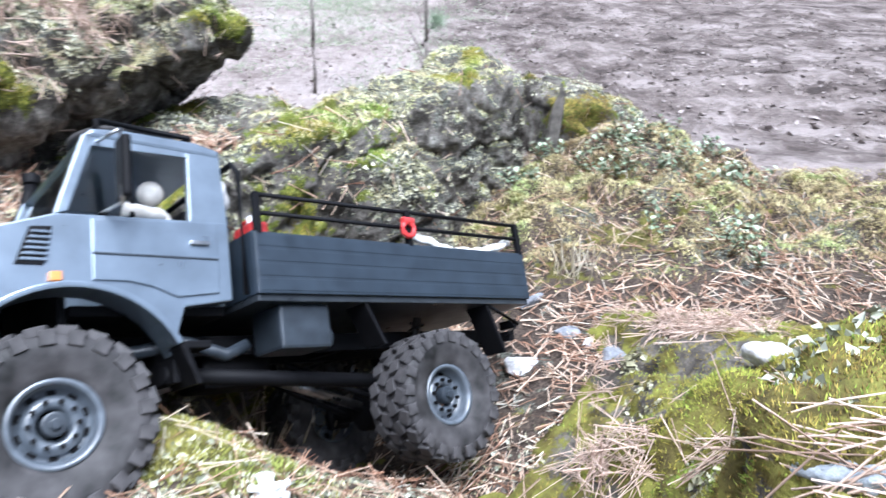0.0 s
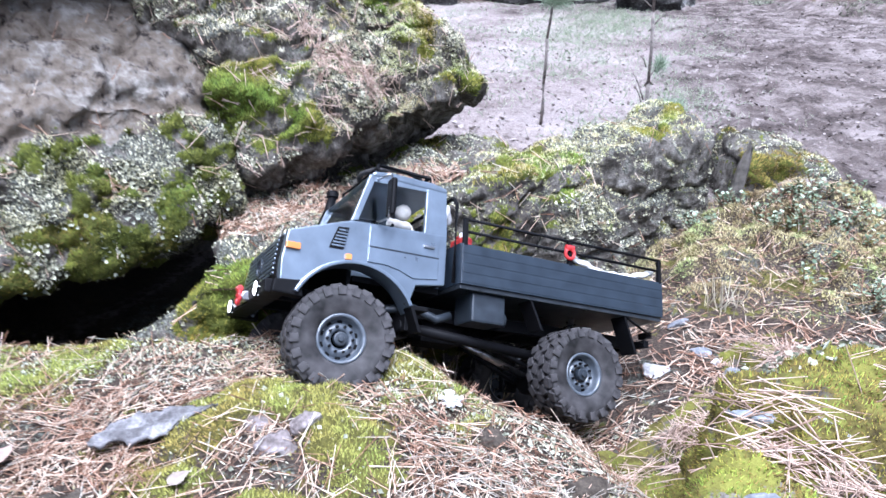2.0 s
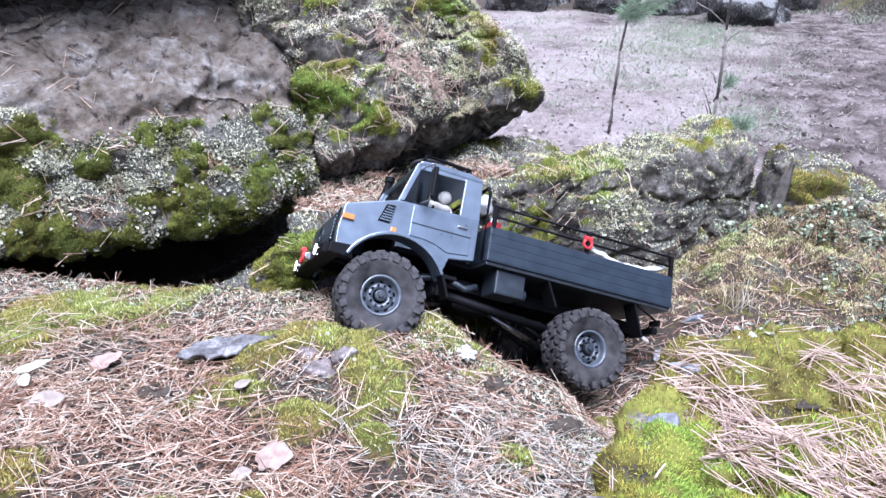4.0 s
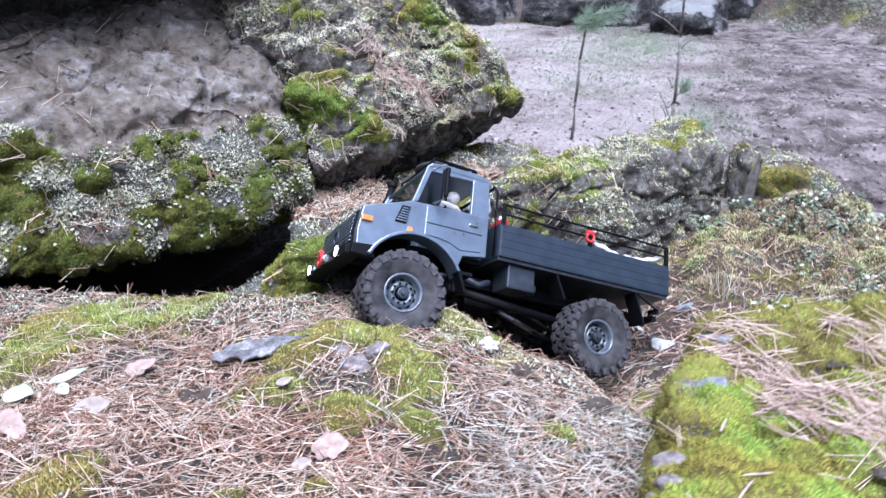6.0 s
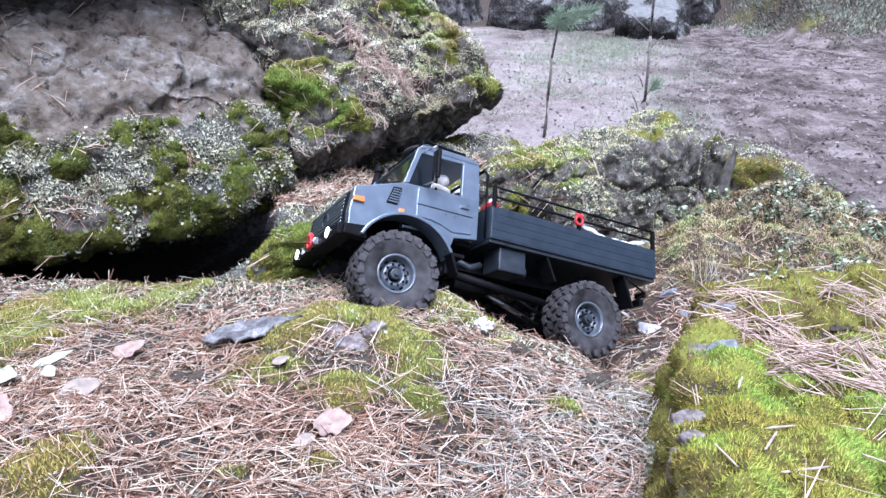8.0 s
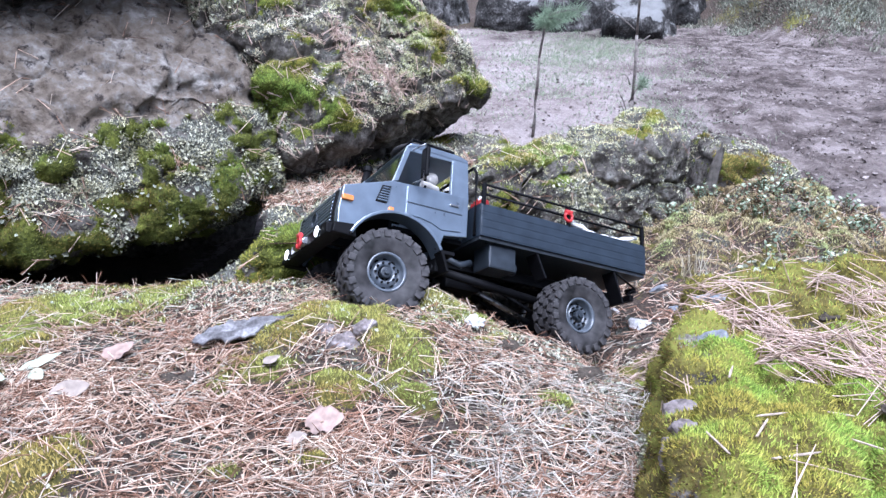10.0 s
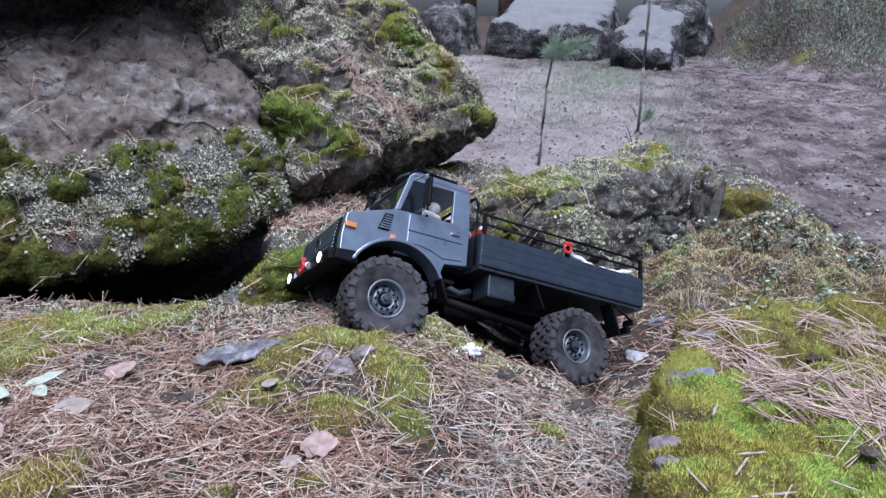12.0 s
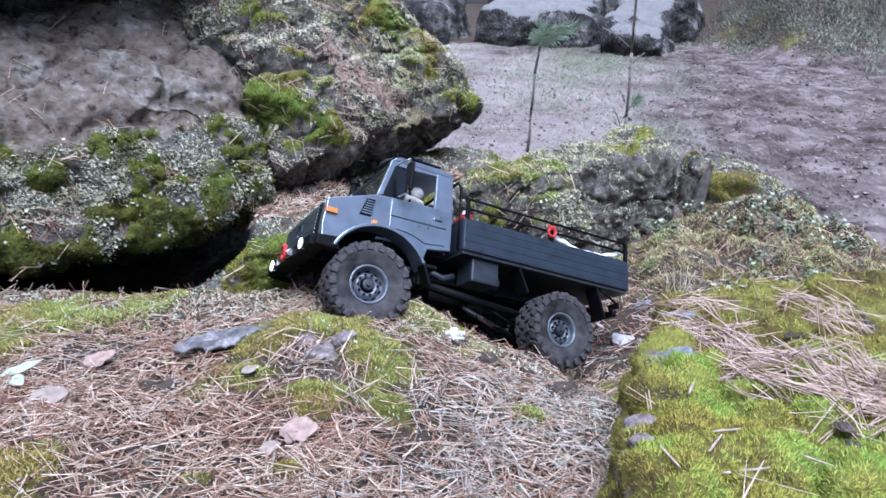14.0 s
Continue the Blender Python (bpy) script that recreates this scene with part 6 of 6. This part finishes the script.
def shrub(seed):
    """A low plant: stems and small oval leaves."""
    r = np.random.default_rng(seed)
    root = new("lingonberry_plant")
    spots = []
    for k in range(4):
        a, lean, tall = r.uniform(0, 6.28), r.uniform(0.3, 1.1), r.uniform(0.025, 0.05)
        pts = [Vector((lean * tall * s * math.cos(a), lean * tall * s * math.sin(a), tall * s - 0.004)) for s in (0, 0.5, 1.0)]
        part("stem", tube(pts, 0.0009, 5), MAT_STEM, root)
        for s in np.linspace(0.4, 1, 6):
            spots.append((pts[0].lerp(pts[2], float(s)), r.uniform(0, 6.28), r.uniform(0.1, 0.9)))
    base_v, base_f = [], []
    for p, a, e in spots:
        ln, wd = r.uniform(0.008, 0.013), r.uniform(0.0034, 0.0052)
        d = Vector((math.cos(a) * math.cos(e), math.sin(a) * math.cos(e), math.sin(e)))
        s = d.cross(Vector((0, 0, 1))).normalized()
        n = s.cross(d)
        k = len(base_v)
        base_v += [p, p + d * ln * 0.35 + s * wd + n * 0.001, p + d * ln * 0.8 + s * wd * 0.7, p + d * ln, p + d * ln * 0.8 - s * wd * 0.7, p + d * ln * 0.35 - s * wd + n * 0.001, p + d * ln * 0.5 - n * 0.0008]
        base_f += [(k + i, k + (i + 1) % 6, k + 6) for i in range(6)]
    tagged(part("foliage", mesh_of("foliage", np.array([tuple(v) for v in base_v]), base_f, 3), MAT_SHRUB, root), kind="stuff")
    return tagged(root, "low lingonberry plant with waxy grey-green leaves on the slope", "plant", group="plants on the slope")


protos = [shrub(s) for s in (1, 2, 3)]
rr = np.random.default_rng(77)
spots = [(0.37, 1.36), (0.39, 1.22), (0.54, 1.18), (0.41, 1.33), (0.44, 1.36), (0.14, 1.38), (0.18, 1.40), (0.47, 1.28)]
while len(spots) < 58:
    x, y = rr.uniform(0.02, 0.70), rr.uniform(0.98, 1.60)
    if blob(x, y, 0.42, 1.42, 0.20, 0.14) + 0.8 * blob(x, y, 0.20, 1.45, 0.14, 0.08) + 0.5 * blob(x, y, 0.45, 1.10, 0.12, 0.10) > rr.uniform(0.1, 1.0):
        spots.append((x, y))
for k, (x, y) in enumerate(spots):
    m = pose(x, y, land_z(x, y), rr.uniform(-12, 12), rr.uniform(-12, 12), rr.uniform(0, 360))
    if k < 3:
        protos[k].matrix_basis = m
    else:
        copy_thing(protos[k % 3], m)

# the splintered stub between the rocks
MAT_SPLINTER = plain("weathered_wood", (0.15, 0.135, 0.12), 0.85, 0, 0.2, 45, 0.002)
bm = slab([(-0.014, -0.03), (0.013, -0.03), (0.012, 0.10), (0.007, 0.150), (0.004, 0.125), (0.0, 0.165), (-0.005, 0.130), (-0.009, 0.142), (-0.013, 0.095)], -0.006, 0.007, 0.0015)
for v in bm.verts:
    v.co += Vector((0.002 * math.sin(60 * v.co.z), 0.003 * math.sin(45 * v.co.z + 200 * v.co.x), 0))
me = bpy.data.meshes.new("wood_stub")
bm.to_mesh(me)
bm.free()
stub = tagged(linked("wood_stub", me, MAT_SPLINTER), "short grey splintered stub of dead wood between rocks", "stub")
stub.matrix_world = pose(0.236, 1.535, land_z(0.236, 1.535), 4, 5, 20)

# ---- the clearing: saplings, far boulders, heather bank, pines ----
MAT_SAPLING = plain("sapling_bark", (0.16, 0.14, 0.125), 0.8, 0, 0.2, 60, 0.001)
MAT_PINE = island_mat("green_pine_needles", [(0.0, (0.14, 0.21, 0.13)), (0.5, (0.27, 0.36, 0.24)), (1.0, (0.42, 0.50, 0.37))], 0.6)


def tufts(spots, seed, length, count, radius):
    """Sprays of green needles round the ends of twigs: a mesh."""
    r = np.random.default_rng(seed)
    base, way = [], []
    for p, d, reach in spots:
        d = np.asarray(d, float) / np.linalg.norm(d)
        for _ in range(count):
            s = r.uniform(0, reach)
            w = d * 0.8 + r.normal(0, 0.6, 3)
            base.append(np.asarray(p) - d * s)
            way.append(w / np.linalg.norm(w))
    base, way = np.array(base), np.array(way)
    k = len(base)
    up = np.cross(way, r.normal(size=way.shape))
    return strands("needle_spray", base, way, up / np.linalg.norm(up, axis=1)[:, None], r.uniform(0.7, 1.1, k) * length, np.full(k, radius), r.normal(0, 0.004, k))


def sapling(x, y, points, twigs, seed, label):
    """A thin pine sapling: stem through points, twigs (start share, end, with needles or not)."""
    root = tagged(new("pine_sapling"), label, "sapling")
    root.location = (x, y, land_z(x, y) - 0.01)
    pts = [Vector(p) for p in points]
    stem = bmesh.new()
    rings = len(pts)
    for k in range(rings - 1):
        tube([pts[k], pts[k].lerp(pts[k + 1], 0.5) + Vector((0.003, 0, 0)), pts[k + 1]], 0.0075 - 0.004 * k / rings, 8, stem)
    part("trunk", stem, MAT_SAPLING, root)
    ends = []
    for start, end, green in twigs:
        a = pts[0].lerp(pts[-1], start)
        b = Vector(end)
        part("branch", tube([a, a.lerp(b, 0.5) + Vector((0, 0, 0.01)), b], 0.0028, 6), MAT_SAPLING, root)
        if green:
            ends.append((tuple(b), tuple((b - a).normalized() + Vector((0, 0, 0.3))), green))
    if ends:
        part("needles", tufts(ends, seed, 0.060, 150, 0.0008), MAT_PINE, root, "soft green needle sprays")
    return root


sapling(-0.505, 2.85, [(0, 0, 0), (0.004, 0, 0.19), (0.010, 0, 0.38), (0.028, 0, 0.565)],
        [(0.97, (0.00, 0.02, 0.54), 0.06), (0.98, (0.07, 0.02, 0.575), 0.09), (0.96, (0.05, 0.05, 0.53), 0.08), (0.99, (0.13, 0.0, 0.585), 0.11), (0.97, (0.11, -0.04, 0.545), 0.09), (0.99, (0.185, -0.03, 0.595), 0.10), (0.99, (0.03, 0.0, 0.585), 0.07)], 1, "thin young pine with a sparse green crown in the clearing")
sapling(-0.075, 2.85, [(0, 0, 0), (0.012, 0, 0.22), (0.004, 0, 0.50), (-0.01, 0, 0.95)],
        [(0.16, (-0.055, 0.02, 0.26), 0), (0.22, (0.05, 0, 0.30), 0.04), (0.55, (-0.13, 0.02, 0.60), 0), (0.30, (-0.03, 0.0, 0.33), 0), (0.12, (-0.04, 0, 0.21), 0), (0.45, (0.06, 0.01, 0.50), 0), (0.9, (0.08, 0, 0.95), 0.1), (0.95, (-0.06, 0, 0.98), 0.1)], 2, "thin young pine with bare twigs in the clearing")
sapling(0.03, 3.05, [(0, 0, 0), (0.005, 0, 0.03), (0.01, 0, 0.07)], [(0.9, (0.03, 0, 0.08), 0.05), (0.9, (-0.02, 0, 0.085), 0.05)], 3, "tiny green pine seedling in the clearing")

MAT_FAR = ground_mat("far_granite", [(0.42, (0.014, 0.014, 0.014)), (0.49, (0.045, 0.043, 0.041)), (0.54, (0.13, 0.125, 0.12)), (0.60, (0.34, 0.335, 0.32))], broad=3.0, bump=0.015, sky_tops=True)


def far_boulder(center, planes, reach, seed, label, sky_top=1.0):
    v, f = hull_rock(np.array(center), planes, reach, 34, 11)
    n = normals_of(v, f)
    v = v + n * (0.09 * fbm(v, 0.6, 4, seed) + 0.028 * ridge(v, 0.22, 4, seed))[:, None]
    n = normals_of(v, f)
    me = mesh_of("boulder", v, f)
    # The lichen mask here whitens upward faces: sky brightness painted on pale stone.
    mask(me, "moss", 0.0 * v[:, 0]), mask(me, "litter", 0.0 * v[:, 0]), mask(me, "lichen", 0.85 * sky_top * smooth(n[:, 2], 0.35, 0.7)), mask(me, "bare", 0.0 * v[:, 0])
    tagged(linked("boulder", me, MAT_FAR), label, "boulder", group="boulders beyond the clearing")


def block(x0, x1, y0, y1, z0, z1, tilt=0.24, drop=0.0, lean=0.15):
    cx, cy, cz = (x0 + x1) / 2, (y0 + y1) / 2, (z0 + z1) / 2
    return [((-1, 0, lean), (x0, cy, cz)), ((1, -0.1, lean), (x1, cy, cz)), ((0, -1, -0.15), (cx, y0, cz)), ((0, 1, lean), (cx, y1, cz)), ((0.04, -tilt, 1), (cx, y0, z1 - drop)), ((0, 0, -1), (cx, cy, z0))]


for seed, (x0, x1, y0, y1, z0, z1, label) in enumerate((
        (-2.25, -0.86, 8.2, 9.6, 0.6, 1.30, "long dark boulder beyond the clearing, its pale flat top whitened as if skylit"), (-0.68, 0.0, 7.5, 8.5, 0.55, 1.18, "squat boulder beyond the clearing, its pale top whitened as if skylit"),
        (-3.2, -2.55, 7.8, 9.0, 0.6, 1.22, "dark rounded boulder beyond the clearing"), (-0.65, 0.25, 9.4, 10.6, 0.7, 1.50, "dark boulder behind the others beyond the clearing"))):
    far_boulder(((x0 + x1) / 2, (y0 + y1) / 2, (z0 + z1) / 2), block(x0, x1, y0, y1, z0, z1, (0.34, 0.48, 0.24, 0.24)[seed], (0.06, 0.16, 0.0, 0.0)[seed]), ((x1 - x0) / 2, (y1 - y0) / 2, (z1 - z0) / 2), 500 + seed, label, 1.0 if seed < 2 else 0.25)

# heather on the bank
MAT_HEATHER = island_mat("heather_leaves", [(0.0, (0.035, 0.033, 0.026)), (0.4, (0.085, 0.086, 0.066)), (0.75, (0.15, 0.152, 0.12)), (1.0, (0.27, 0.26, 0.215))], 0.8, (1.6, [(0.40, (0.75, 0.72, 0.68)), (0.58, (1.0, 1.05, 1.0))]))
bank_line = 8.6 - 1.6 * smooth(lx, 0.3, 1.3)
bank_w = smooth(ly - bank_line + 0.35 * fbm(LAND_V, 0.5, 3, 29), 0.25, 0.6) * smooth(lx + 0.9 * fbm(LAND_V, 0.9, 3, 28), 0.4, 1.9) * smooth(11.5 - ly, 0, 1) * smooth(4.2 - lx, 0, 1) * (0.08 + smooth(fbm(LAND_V, 0.4, 4, 48, 0.6), -0.2, 0.35))
stuff("heather", shoots(LAND, bank_w, 60000, 201, (0.015, 0.06), 0.008, 1.5), MAT_HEATHER, "grey-green heather covering the bank", "heather")
# crumbs of earth, dead leaves and chips over the clearing
clear_w = smooth(ly, 1.9, 2.3) * smooth(9 - ly, 0, 2) * smooth(3.5 - np.abs(lx), 0, 1.5) / np.maximum(ly, 1.5) ** 1.2
MAT_CRUMB = island_mat("earth_crumbs", [(0.0, (0.14, 0.115, 0.105)), (0.45, (0.26, 0.225, 0.21)), (0.95, (0.32, 0.28, 0.265)), (1.0, (0.44, 0.40, 0.38))], 0.9)
stuff("earth_crumbs", flakes(LAND, clear_w, 9000, 202, (0.004, 0.016), 0.7, 0.003), MAT_CRUMB, "crumbs of trampled earth and dead leaves in the clearing", "earth")
MAT_MUD = island_mat("dark_clods", [(0.0, (0.10, 0.082, 0.075)), (0.6, (0.165, 0.14, 0.13)), (1.0, (0.24, 0.205, 0.19))], 0.95)
stuff("earth_clods", flakes(LAND, clear_w * churned * smooth(fbm(LAND_V, 0.35, 3, 49), -0.1, 0.5) * np.maximum(ly, 1.5), 3500, 205, (0.003, 0.010), 0.9, 0.006, 0.6), MAT_MUD, "dark churned clods of earth in the clearing", "earth")
MAT_SEDGE = island_mat("sparse_grass", [(0.0, (0.16, 0.22, 0.13)), (0.6, (0.30, 0.36, 0.24)), (1.0, (0.46, 0.46, 0.36))], 0.8)
grass_w = clear_w * (0.25 * smooth(fbm(LAND_V, 0.9, 3, 44), 0.0, 0.5) * smooth(0.7 - lx, 0, 0.8) + blob(lx, ly, -0.75, 6.4, 0.5, 1.2) + 0.8 * blob(lx, ly, -0.25, 2.75, 0.12, 0.25) + 0.8 * blob(lx, ly, 0.06, 3.4, 0.16, 0.4) + 0.5 * blob(lx, ly, -0.7, 4.4, 0.4, 0.5))
gp, gn, _ = scatter(LAND_V, LAND_F, grass_w * np.maximum(ly, 1.5), 13000, 203)
r = np.random.default_rng(204)
gw = gn + r.normal(0, 0.9, gn.shape)
gw /= np.linalg.norm(gw, axis=1)[:, None]
stuff("grass", strands("grass", gp, gw, np.cross(gw, r.normal(size=gw.shape)), r.uniform(0.015, 0.045, len(gp)), np.full(len(gp), 0.0016), r.normal(0, 0.01, len(gp)), ((0.0, 1.0), (1.0, 0.4))), MAT_SEDGE, "sparse pale green grass in the trampled clearing", "grass")

# pine trunks behind
MAT_TRUNK = plain("pine_bark", (0.16, 0.115, 0.09), 0.9, 0, 0.25, 12, 0.02)
for k, (x, y, rad) in enumerate(((-3.1, 12.5, 0.16), (-1.9, 15.0, 0.14), (-5.2, 17.0, 0.2), (0.9, 16.0, 0.17), (3.4, 18.0, 0.2))):
    z0 = land_z(x, y) - 0.2
    tree = tagged(new("pine_tree"), "tall pine with a bare lower trunk behind the clearing", "tree", group="pines behind the clearing")
    tree.location = (x, y, z0)
    trunk = bmesh.new()
    for a, b in ((0, 3), (3, 7), (7, 12)):
        tube([(0.05 * math.sin(a + k), 0, a), (0.05 * math.sin(b + k), 0, b)], rad * (1 - a / 16), 14, trunk)
    part("trunk", trunk, MAT_TRUNK, tree)
    ends = []
    for j in range(14):
        a, h = j * 2.4 + k, 6.5 + 0.42 * j
        b = (1.6 * math.cos(a), 1.6 * math.sin(a), h + 0.5)
        part("limb", tube([(0, 0, h), (0.8 * math.cos(a), 0.8 * math.sin(a), h + 0.15), b], 0.03, 6), MAT_TRUNK, tree)
        ends.append((b, (math.cos(a), math.sin(a), 0.3), 1.2))
    part("crown", tufts(ends, 600 + k, 0.5, 40, 0.025), MAT_PINE, tree)
